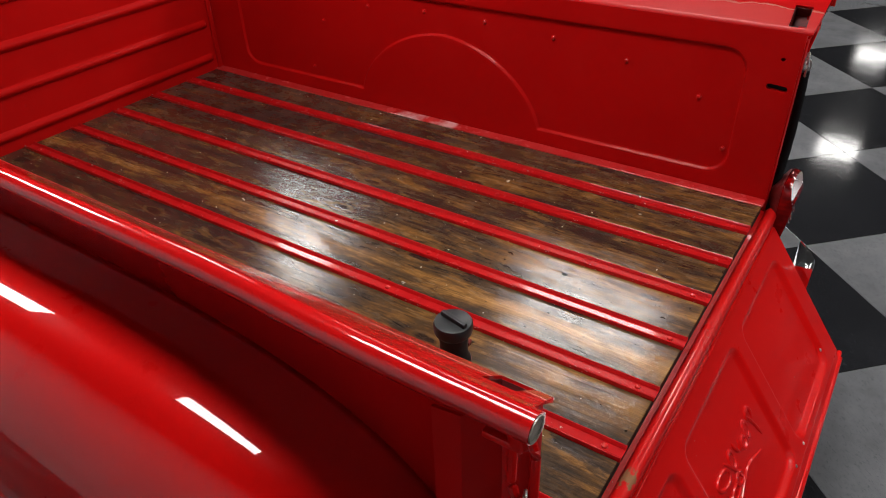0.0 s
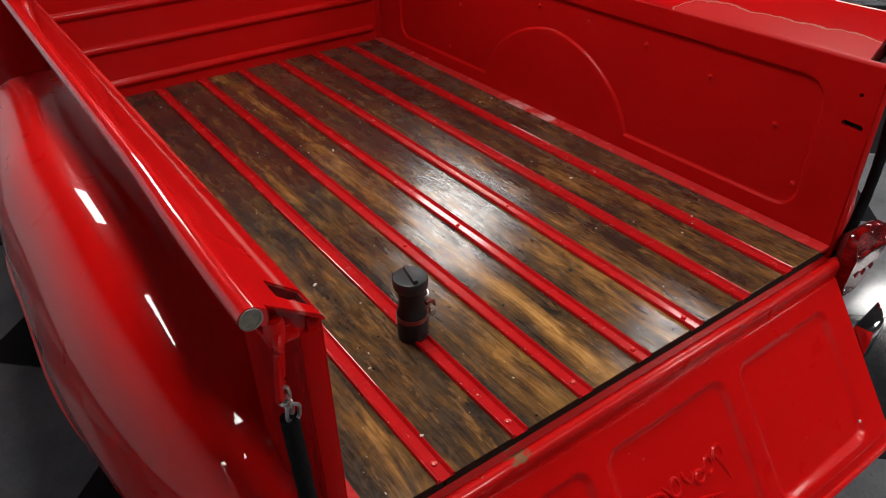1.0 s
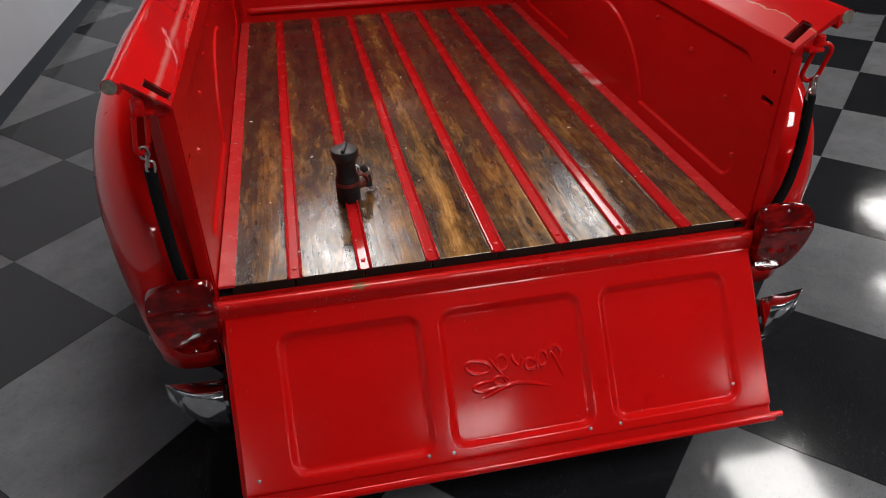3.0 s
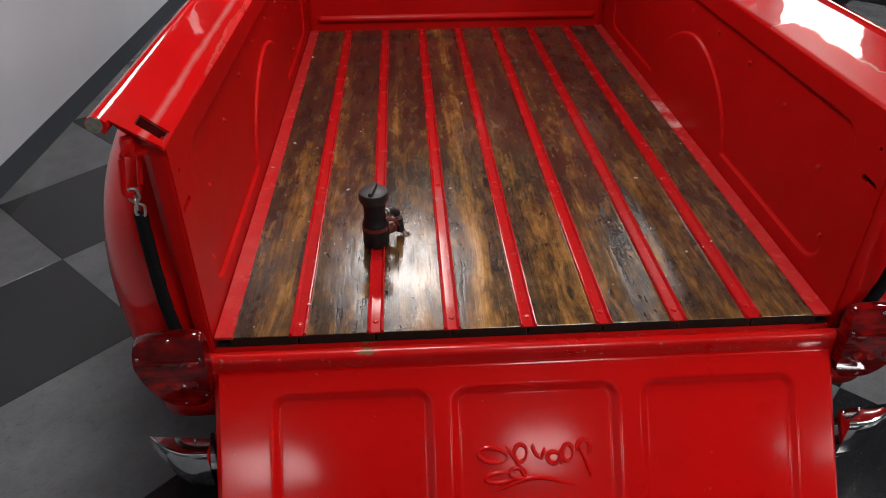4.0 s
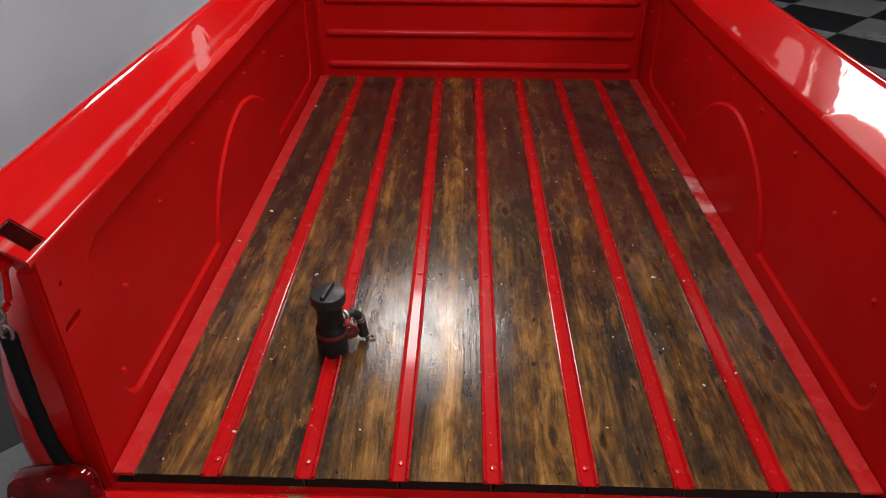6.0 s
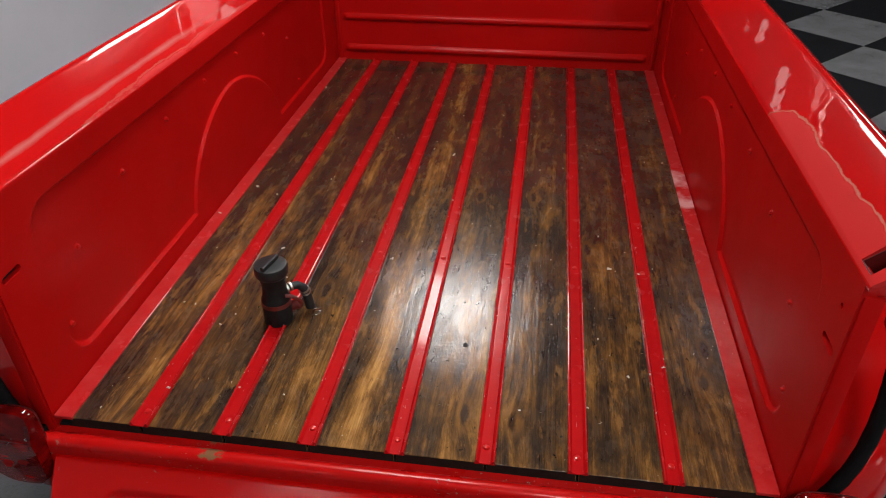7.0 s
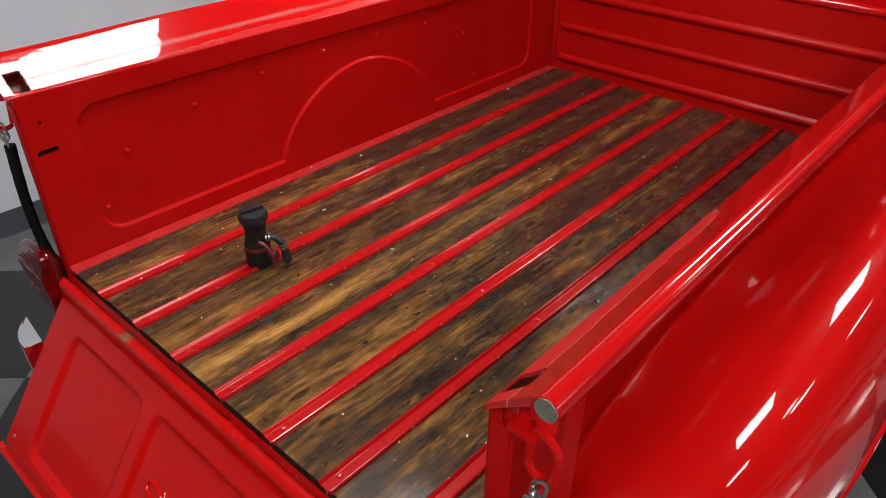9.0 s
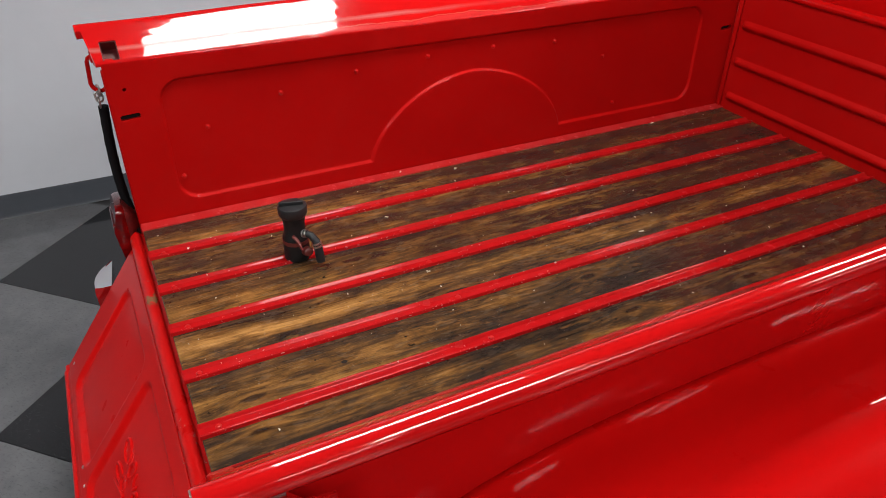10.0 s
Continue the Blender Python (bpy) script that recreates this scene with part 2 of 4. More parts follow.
    col = p.mix(halo, col, (0.17, 0.075, 0.020))
    # dents, scratches and pale dust
    pit = p.ramp(p.noise(85.0, p.scaled((1.0, 0.55, 1.0)), detail=3.0), [(0.70, 0.0), (0.72, 0.85)])
    col = p.mix(pit, col, (0.006, 0.004, 0.004))
    hair = p.ramp(p.noise(1.0, p.scaled((70.0, 190.0, 70.0)), detail=2.0, distortion=1.5), [(0.745, 0.0), (0.76, 0.7)])
    col = p.mix(hair, col, (0.30, 0.25, 0.19))
    far = p.node("MapRange", {0: p.math("ADD", x, p.math("MULTIPLY", y, 0.35)), 1: 0.55, 2: 1.15, 3: 0.10, 4: 0.42}).outputs[0]
    haze = p.math("MULTIPLY", p.ramp(p.noise(17.0, detail=8.0, rough=0.75), [(0.42, 0.0), (0.72, 1.0)]), far)
    col = p.mix(haze, col, (0.12, 0.105, 0.088))
    p.set("Base Color", col)
    r = p.math("MULTIPLY_ADD", p.noise(24.0, p.scaled((3.0, 0.7, 3.0)), detail=6.0, rough=0.65), 0.22)
    r.node.inputs[2].default_value = 0.14
    p.set("Roughness", p.math("ADD", r, p.math("MULTIPLY", haze, 0.3)))
    # a ragged spot where the varnish has lifted
    swing = p.math("MULTIPLY", p.math("SINE", p.math("MULTIPLY", y, 19.0)), 0.020)
    spot = p.math("ADD", p.math("MULTIPLY", p.math("ABSOLUTE", p.math("ADD", p.math("ADD", x, 0.082), swing)), 22.0), p.math("MULTIPLY", p.math("ABSOLUTE", p.math("SUBTRACT", y, 0.77)), 5.2))
    spot = p.math("ADD", spot, centred(p.noise(24.0, detail=6.0, rough=0.6), 1.5))
    lifted = p.ramp(spot, [(0.58, 1.0), (0.62, 0.0)])
    gloss = p.ramp(field(gx, 34.0, 12.0, 7.0, 0.72, 53.0), [(0.36, 0.30), (0.58, 0.85)])
    p.set("Coat Weight", p.math("MULTIPLY", gloss, p.math("SUBTRACT", 1.0, p.math("MULTIPLY", lifted, 0.75))))
    p.set("Coat Roughness", p.math("ADD", p.math("MULTIPLY", blot, 0.08), 0.02))
    first = p.bump(growth, 0.16, 0.0020)
    second = p.bump(big, 0.22, 0.010, first)
    third = p.bump(p.math("SUBTRACT", fine, pit), 0.22, 0.0010, second)
    p.bump(chatter, 0.22, 0.0012, third)
    film = p.node("Bump", {"Strength": 0.12, "Distance": 0.0020, "Height": growth}).outputs[0]
    film = p.node("Bump", {"Strength": 0.14, "Distance": 0.006, "Height": patch, "Normal": film}).outputs[0]
    film = p.node("Bump", {"Strength": 0.5, "Distance": 0.0012, "Height": p.math("SUBTRACT", 1.0, lifted), "Normal": film}).outputs[0]
    p.set("Coat Normal", p.node("Bump", {"Strength": 0.20, "Distance": 0.0012, "Height": chatter, "Normal": film}).outputs[0])
    return p.m


def tile(name, color, fleck, amount):
    p = Mat(name, color, 0.12, 0.0, 0.0)
    p.set("Specular IOR Level", 0.45)
    rnd = p.random()
    turn = p.node("Mapping", {0: p.c, 1: p.node("CombineXYZ", {0: p.math("MULTIPLY", rnd, 19.0), 1: p.math("MULTIPLY", rnd, 7.0)}).outputs[0]}).outputs[0]
    chip = p.ramp(p.noise(75.0, p.node("Mapping", {0: turn, 3: (1.0, 2.2, 1.0)}).outputs[0], detail=5.0, rough=0.7, distortion=0.6), [(0.62 - amount, 0.0), (0.72 - amount, 0.55)])
    streak = p.ramp(p.noise(30.0, p.node("Mapping", {0: turn, 3: (1.0, 2.6, 1.0)}).outputs[0], detail=6.0, rough=0.72, distortion=1.0), [(0.60, 0.0), (0.70, 0.6)])
    cloud = p.ramp(p.noise(5.0, turn, detail=8.0, rough=0.7), [(0.3, 0.74), (0.7, 1.18)])
    scuff = p.ramp(p.noise(14.0, p.node("Mapping", {0: turn, 3: (0.5, 3.0, 1.0)}).outputs[0], detail=8.0, rough=0.8, distortion=0.4), [(0.60, 0.0), (0.68, 0.5)])
    col = p.mix(chip, color, fleck)
    col = p.mix(p.math("MULTIPLY", streak, amount * 5.0), col, fleck)
    tint = p.math("ADD", p.math("MULTIPLY", rnd, 0.16), 0.92)
    col = p.mul(p.mul(col, cloud), p.node("CombineColor", {0: tint, 1: tint, 2: tint}).outputs[0])
    p.set("Base Color", col)
    r = p.math("MULTIPLY_ADD", p.noise(6.0, turn, detail=7.0, rough=0.7), 0.08)
    r.node.inputs[2].default_value = 0.05
    p.set("Roughness", p.math("ADD", r, p.math("MULTIPLY", scuff, 0.10)))
    wave = p.bump(p.noise(5.0, detail=2.0), 0.05, 0.012)
    p.bump(p.noise(90.0, detail=2.0), 0.02, 0.001, wave)
    return p.m


def plain(name, color, rough, metal=0.0, coat=0.0, vary=0.15, size=12.0, relief=0.08, spec=0.5):
    p = Mat(name, color, rough, metal, coat)
    p.set("Specular IOR Level", spec)
    lo, hi = tuple(c * (1 - vary) for c in color), tuple(min(1.0, c * (1 + vary)) for c in color)
    p.set("Base Color", p.ramp(p.noise(size, detail=6.0, rough=0.65), [(0.3, lo), (0.7, hi)]))
    r = p.math("MULTIPLY_ADD", p.noise(size * 2.3, detail=4.0), rough * 0.5)
    r.node.inputs[2].default_value = rough * 0.75
    p.set("Roughness", r)
    p.bump(p.noise(size * 14, detail=3.0), relief, 0.002)
    return p.m


BODY = red_paint("body_paint", 0.30, 0.0, 0.0, 0.88, 0.03, 0.0, 1.12, None, 0.008)
INNER = red_paint("bed_paint", 0.40, 0.0, 0.02, 0.09, 0.05, 0.04, 0.86, None, 0.13)
GATE = red_paint("gate_paint", 0.30, 0.25, 0.0, 0.38, 0.05, 0.05, 1.10, None, 0.10)
SILL = red_paint("sill_paint", 0.30, 1.0, 0.04, 0.25, 0.12, 0.1, 0.95, -0.33)
RAIL = rail_paint()
STRIP = strip_paint("strip_paint")
EDGE = strip_paint("edge_strip_paint", True)
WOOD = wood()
DARKWOOD = plain("plank_end", (0.016, 0.010, 0.008), 0.7, 0, 0, 0.3, 40.0, 0.08, 0.1)
BLACK_TILE = tile("black_tile", (0.012, 0.0125, 0.0145), (0.055, 0.056, 0.058), 0.020)
GREY_TILE = tile("grey_tile", (0.119, 0.122, 0.131), (0.062, 0.064, 0.071), 0.075)
GROUT = plain("floor_base", (0.03, 0.03, 0.032), 0.5)
FARPAINT = plain("unseen_wall_dark", (0.07, 0.07, 0.08), 0.8, 0, 0, 0.05, 3.0, 0.05)
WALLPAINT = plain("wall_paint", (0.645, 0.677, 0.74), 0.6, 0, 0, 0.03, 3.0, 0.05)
CEILPAINT = plain("ceiling_paint", (0.06, 0.06, 0.06), 0.9, 0, 0, 0.05, 5.0, 0.2)
BASE = plain("baseboard_vinyl", (0.060, 0.068, 0.082), 0.35, 0, 0, 0.08, 10.0)
CHROME = plain("chrome", (0.75, 0.76, 0.78), 0.07, 1.0, 0, 0.03, 20.0, 0.01)
STEEL = plain("zinc_steel", (0.55, 0.54, 0.52), 0.3, 1.0, 0, 0.15, 60.0)
RUBBER = plain("black_rubber", (0.010, 0.010, 0.011), 0.5, 0, 0, 0.3, 60.0, 0.08, 0.25)
CAPBLACK = plain("cap_plastic", (0.016, 0.017, 0.019), 0.40, 0, 0.05, 0.25, 50.0, 0.08, 0.35)
SLEEVE = plain("woven_sleeve", (0.006, 0.006, 0.007), 0.75, 0, 0, 0.3, 160.0, 0.4, 0.12)
PIPERED = plain("primer_pipe", (0.12, 0.014, 0.011), 0.4, 0, 0.2, 0.3, 40.0)
TUBEEND = plain("bare_tube_end", (0.30, 0.28, 0.24), 0.45, 0.6, 0, 0.3, 90.0)
BOLTRED = red_paint("bolt_paint", 0.30, 0.6, 0.05, 0.9)
# dark red that holds the stake pockets' shade; the lamp buckets share it
POCKET = plain("pocket_shade_red", (0.10, 0.004, 0.004), 0.5, 0, 0, 0.4, 60.0)
GRIME = plain("underbody_black", (0.010, 0.009, 0.009), 0.7, 0, 0, 0.3, 20.0, 0.08, 0.15)
DEBRIS = plain("pale_debris", (0.50, 0.45, 0.37), 0.6, 0, 0, 0.35, 25.0)
GLASS = plain("cab_glass", (0.02, 0.022, 0.025), 0.05, 0, 0.5, 0.05, 3.0, 0.0)


def lens_red(name, dark, bright):
    p = Mat(name, bright, 0.10, 0.0, 0.7)
    p.set("Specular IOR Level", 0.3)
    ax = p.axes()
    ribs = p.math("ABSOLUTE", p.math("SINE", p.math("MULTIPLY", ax[2], 260.0)))
    mottle = p.math("ADD", p.noise(26.0, p.scaled((1.0, 1.0, 1.6)), detail=1.0), p.math("MULTIPLY", ribs, 0.05))
    p.set("Base Color", p.ramp(mottle, [(0.36, dark), (0.56, tuple(0.3 * c + 0.7 * d for c, d in zip(bright, dark))), (0.72, bright)]))
    p.bump(ribs, 0.08, 0.001)
    return p.m


LENS = lens_red("red_lens", (0.075, 0.0008, 0.0010), (0.24, 0.003, 0.003))
LENSCORE = lens_red("red_reflex", (0.10, 0.001, 0.001), (0.30, 0.004, 0.004))


def glow(name, color, power):
    p = Mat(name, color, 0.6)
    p.set("Emission Color", (*color, 1)), p.set("Emission Strength", power)
    return p.m


DIFFUSER = glow("lamp_diffuser", (1.0, 0.985, 0.96), 3.0)


# ---- builders ----
def finish(me, mat, angle=35):
    me.materials.append(mat)
    me.shade_smooth()
    me.set_sharp_from_angle(angle=radians(angle))
    return me


def part(name, bm, mat, parent=None, label="", angle=35):
    """Links a bmesh as one mesh object under a thing or a part."""
    me = bpy.data.meshes.new(name)
    bmesh.ops.recalc_face_normals(bm, faces=bm.faces)
    bm.to_mesh(me)
    bm.free()
    ob = new(name, finish(me, mat, angle))
    ob.parent = parent
    return tagged(ob, label)


def thing(name, label, category, group="", kind="", at=(0, 0, 0)):
    ob = new(name)
    ob.location = at
    ob.empty_display_size = 0.05
    return tagged(ob, label, category, group, kind)


def box(bm, lo, hi, bevel=0.0, seg=2, m=None):
    geo = bmesh.ops.create_cube(bm, size=1.0)
    vs = geo["verts"]
    for v in vs:
        v.co = Vector([(a + b) / 2 + c * (b - a) for a, b, c in zip(lo, hi, v.co)])
    if bevel:
        edges = list({e for v in vs for e in v.link_edges})
        vs = list({v for f in bmesh.ops.bevel(bm, geom=edges, offset=bevel, segments=seg, profile=0.5, affect="EDGES")["faces"] for v in f.verts} | {v for v in vs if v.is_valid})
    if m is not None:
        bmesh.ops.transform(bm, matrix=m, verts=[v for v in vs if v.is_valid])
    return bm


def boxed(lo, hi, bevel=0.0, seg=2, m=None):
    return box(bmesh.new(), lo, hi, bevel, seg, m)


def lathe(bm, profile, seg=24, m=None):
    """A turned solid about z from (radius, height) pairs."""
    rings, verts = [], []
    for r, z in profile:
        ring = [bm.verts.new((max(r, 1e-4) * math.cos(2 * math.pi * k / seg), max(r, 1e-4) * math.sin(2 * math.pi * k / seg), z)) for k in range(seg)]
        rings.append(ring)
        verts += ring
    for a, b in zip(rings, rings[1:]):
        for k in range(seg):
            bm.faces.new((a[k], a[(k + 1) % seg], b[(k + 1) % seg], b[k]))
    bm.faces.new(rings[0][::-1]), bm.faces.new(rings[-1])
    if m is not None:
        bmesh.ops.transform(bm, matrix=m, verts=verts)
    return bm


def tube(bm, pts, radius, seg=10, closed=False, flat=1.0):
    """A round tube along points; radius may be a number or one per point."""
    pts = [Vector(p) for p in pts]
    n, rings = len(pts), []
    up = Vector((0.31, 0.17, 0.93))
    for i, p in enumerate(pts):
        a = pts[(i - 1) % n] if closed or i else p
        b = pts[(i + 1) % n] if closed or i < n - 1 else p
        t = (b - a).normalized()
        s = t.cross(up).normalized()
        u = s.cross(t)
        r = radius if isinstance(radius, (int, float)) else radius[i]
        rings.append([bm.verts.new(p + s * (r * math.cos(2 * math.pi * k / seg)) + u * (r * flat * math.sin(2 * math.pi * k / seg))) for k in range(seg)])
    for i in range(n if closed else n - 1):
        a, b = rings[i], rings[(i + 1) % n]
        for k in range(seg):
            bm.faces.new((a[k], a[(k + 1) % seg], b[(k + 1) % seg], b[k]))
    if not closed:
        bm.faces.new(rings[0][::-1]), bm.faces.new(rings[-1])
    return bm


def extrude(bm, outline, axis, a, b, steps=1):
    """A closed outline of 2D points pushed along axis from a to b."""
    def place(p, t):
        return {"x": (t, p[0], p[1]), "y": (p[0], t, p[1]), "z": (p[0], p[1], t)}[axis]
    rings = []
    for k in range(steps + 1):
        t = a + (b - a) * k / steps
        rings.append([bm.verts.new(place(p, t)) for p in outline])
    n = len(outline)
    for r, q in zip(rings, rings[1:]):
        for k in range(n):
            bm.faces.new((r[k], r[(k + 1) % n], q[(k + 1) % n], q[k]))
    bm.faces.new(rings[0][::-1]), bm.faces.new(rings[-1])
    return bm


def arc(cx, cy, r, a, b, n):
    return [(cx + r * math.cos(radians(a + (b - a) * k / n)), cy + r * math.sin(radians(a + (b - a) * k / n))) for k in range(n + 1)]


def relief(us, vs, front, back):
    """A closed plate: front(u, v) gives places on a grid of us and vs, back(u, v) a flat rear."""
    nu, nv = len(us), len(vs)
    bm = bmesh.new()
    made = [bm.verts.new(front(u, v)) for u in us for v in vs]
    for i in range(nu - 1):
        for j in range(nv - 1):
            a = i * nv + j
            bm.faces.new((made[a], made[a + nv], made[a + nv + 1], made[a + 1]))
    rim = [(i, 0) for i in range(nu)] + [(nu - 1, j) for j in range(1, nv)] + [(i, nv - 1) for i in range(nu - 2, -1, -1)] + [(0, j) for j in range(nv - 2, 0, -1)]
    behind = [bm.verts.new(back(us[i], vs[j])) for i, j in rim]
    ahead = [made[i * nv + j] for i, j in rim]
    for k in range(len(rim)):
        m = (k + 1) % len(rim)
        bm.faces.new((ahead[k], behind[k], behind[m], ahead[m]))
    bm.faces.new(behind)
    return bm


def cut(ob, cutters):
    """Takes the cutters (bmeshes) out of a mesh object."""
    for bm in cutters:
        me = bpy.data.meshes.new("cutter")
        bmesh.ops.recalc_face_normals(bm, faces=bm.faces)
        bm.to_mesh(me)
        bm.free()
        tool = new("cutter", me)
        mod = ob.modifiers.new("cut", "BOOLEAN")
        mod.object, mod.operation, mod.solver = tool, "DIFFERENCE", "EXACT"
        bpy.context.view_layer.update()
        done = bpy.data.meshes.new_from_object(ob.evaluated_get(bpy.context.evaluated_depsgraph_get()))
        ob.modifiers.clear()
        ob.data = done
        bpy.data.objects.remove(tool)
    ob.data.shade_smooth()
    ob.data.set_sharp_from_angle(angle=radians(35))


def smooth(a, b, x):
    t = min(1.0, max(0.0, (x - a) / (b - a)))
    return t * t * (3 - 2 * t)


def rounded(u, v, u0, u1, v0, v1, r):
    """Signed distance to a rectangle with rounded corners, negative inside."""
    du, dv = abs(u - (u0 + u1) / 2) - (u1 - u0) / 2 + r, abs(v - (v0 + v1) / 2) - (v1 - v0) / 2 + r
    return math.hypot(max(du, 0), max(dv, 0)) + min(max(du, dv), 0) - r


def dome(radius, height, seg=10):
    return [(radius, 0), (radius, height * 0.35), (radius * 0.75, height * 0.8), (radius * 0.3, height), (0, height)]


# ---- room ----
X0, X1, Y0, Y1 = -2.07, 15.0, -9.5, 13.0
DROP, RISE_X, RISE_Y = -0.0508, 0.0091, 0.0081   # the truck stands raked over the floor
YAW = math.degrees(math.atan(0.025))             # and not quite parallel to the wall


def ground(x, y):
    """Height of the floor."""
    return DROP + RISE_X * x + RISE_Y * y


floor = tagged(new("floor"), "glossy black and grey checkered vinyl tile floor", "floor", kind="structure")
floor.matrix_world = pose(0, 0, DROP, math.degrees(math.atan(RISE_Y)), -math.degrees(math.atan(RISE_X)))
part("floor_base", boxed((X0 - 0.6, Y0 - 0.6, -0.12), (X1 + 0.6, Y1 + 0.6, -0.004)), GROUT, floor)


def wall(name, lo, hi, mat=FARPAINT, label="unseen dark grey wall added to close the room"):
    return tagged(part(name, boxed(lo, hi), mat), label, "wall", kind="structure")


wall("wall_west", (-0.6, Y0 - 1.0, -0.4), (0, Y1 + 1.0, CEIL), WALLPAINT, "smooth light grey painted showroom wall").matrix_world = pose(X0, 0, 0, 0, 0, -YAW)
# unseen walls added to close the room, dark so little light bounces back
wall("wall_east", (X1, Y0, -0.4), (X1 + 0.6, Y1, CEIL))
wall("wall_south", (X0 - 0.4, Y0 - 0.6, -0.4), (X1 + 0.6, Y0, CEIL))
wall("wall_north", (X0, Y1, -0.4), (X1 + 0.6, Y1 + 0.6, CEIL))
tagged(part("ceiling", boxed((X0 - 0.6, Y0 - 0.6, CEIL), (X1 + 0.6, Y1 + 0.6, CEIL + 0.1)), CEILPAINT), "plain dark matt showroom ceiling", "ceiling", kind="structure")
base = [(0.002, 0.0), (0.016, 0.0), (0.010, 0.012), (0.008, 0.098), (0.005, 0.106), (0.002, 0.106)]
baseboard = tagged(part("baseboard", extrude(bmesh.new(), base, "y", Y0, Y1), BASE), "dark blue-grey vinyl cove baseboard along the wall", "baseboard", kind="structure")
baseboard.matrix_world = pose(X0, 0, ground(X0, 0), math.degrees(math.atan(RISE_Y + 0.025 * RISE_X)), 0, -YAW)

# ceiling lights
def ceiling_light(name, label, hx, hy):
    """A flat light whose panel measures 2 hx by 2 hy."""
    ob = thing(name, label, "ceiling light", "ceiling lights")
    ring = boxed((-hx - 0.03, -hy - 0.03, -0.03), (-hx, hy + 0.03, 0.0))
    box(ring, (hx, -hy - 0.03, -0.03), (hx + 0.03, hy + 0.03, 0.0)), box(ring, (-hx, -hy - 0.03, -0.03), (hx, -hy, 0.0)), box(ring, (-hx, hy, -0.03), (hx, hy + 0.03, 0.0))
    part("frame", ring, CEILPAINT, ob)
    part("diffuser", boxed((-hx + 0.002, -hy + 0.002, -0.02), (hx - 0.002, hy - 0.002, -0.012)), DIFFUSER, ob, "glowing white panel")
    return ob


long_light = ceiling_light("ceiling_light", "long flat fluorescent ceiling light with glowing white panel", 0.29, 0.46)
square_light = ceiling_light("square_ceiling_light", "small square ceiling light with glowing white panel", 0.22, 0.22)
for row, ob in ((spots, long_light), (squares, square_light)):
    ob.location = (*row[0], CEIL - 0.002)
    for sx, sy in row[1:]:
        copy_thing(ob, pose(sx, sy, CEIL - 0.002))

# ---- truck ----
truck = thing("pickup_truck", "glossy red vintage pickup truck with wooden bed and open tailgate", "truck")

# bed floor: sills, planks, strips, bolts
bm = bmesh.new()
for y in (0.12, 0.62, 1.28, 1.9):
    box(bm, (-0.62, y - 0.04, F - 0.09), (0.62, y + 0.04, F - 0.026))
box(bm, (-0.634, 0.004, F - 0.027), (0.634, BED_L, F - 0.0235))
bed = part("bed_floor", bm, GRIME, truck, "dark underside sills of the bed")
edges = [-0.607] + [(i - 4) * PITCH for i in range(1, 8)] + [0.607]
for k in range(8):
    bm = boxed((edges[k] + 0.002, 0.0, F - 0.022), (edges[k + 1] - 0.002, BED_L - 0.005, F), 0.0012, 1)
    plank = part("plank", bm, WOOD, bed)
    plank.data.materials.append(DARKWOOD)
    for f in plank.data.polygons:
        if f.normal.y < -0.9:
            f.material_index = 1
    if k == 4:
        bm = bmesh.new()
        lathe(bm, [(0.0052, -0.002), (0.0050, 0.0004), (0.0040, 0.0005), (0.0, 0.0003)], 14, pose(0.089, 0.294, F) @ Matrix.Diagonal((1.0, 1.3, 1, 1)))
        part("nail_hole", bm, DARKWOOD, plank, "dark round nail hole in the plank")
    if k == 2:
        bm = bmesh.new()
        lathe(bm, [(0.0125, -0.002), (0.0125, 0.0003), (0.0112, 0.0007), (0.0098, 0.0002), (0.0075, 0.0002), (0.0066, 0.0006), (0.0, 0.0007)], 24, pose(-0.246, 0.361, F, 0, 0, 30) @ Matrix.Diagonal((1.25, 0.95, 1, 1)))
        part("knot_plug", bm, WOOD, plank, "oval knot plug in the plank")
hat = [(-0.0172, 0.0), (-0.0170, 0.0062), (-0.0158, 0.0088), (-0.0140, 0.0092), (-0.0122, 0.0080), (-0.0106, 0.0040), (-0.0092, 0.0026), (0.0092, 0.0026), (0.0106, 0.0040), (0.0122, 0.0080), (0.0140, 0.0092), (0.0158, 0.0088), (0.0170, 0.0062), (0.0172, 0.0)]
bm = extrude(bmesh.new(), hat, "y", -0.003, BED_L - 0.012)
first_strip = part("bed_strip", bm, STRIP, bed, "red painted steel bed strip")
stud = bmesh.new()
lathe(stud, dome(0.0060, 0.0046), 12)
first_bolt = part("strip_bolt", stud, BOLTRED, bed)
for i in range(1, 8):
    ob = first_strip if i == 1 else first_strip.copy()
    if i > 1:
        scene.collection.objects.link(ob)
    ob.location = ((i - 4) * PITCH, 0, F - 0.0004)
    for j, y in enumerate((0.030, 0.597, 1.27, 1.93)):
        nut = first_bolt if i == 1 and j == 0 else first_bolt.copy()
        if nut is not first_bolt:
            scene.collection.objects.link(nut)
        nut.location = ((i - 4) * PITCH + random.uniform(-0.001, 0.001), y + random.uniform(-0.003, 0.003), F + 0.0018)
for s in (-1, 1):
    lo, hi = sorted((s * 0.598, s * 0.6345))
    part("edge_strip", boxed((lo, -0.002, F - 0.004), (hi, BED_L - 0.002, F + 0.0035), 0.001, 1), EDGE, bed, "scuffed red edge strip")


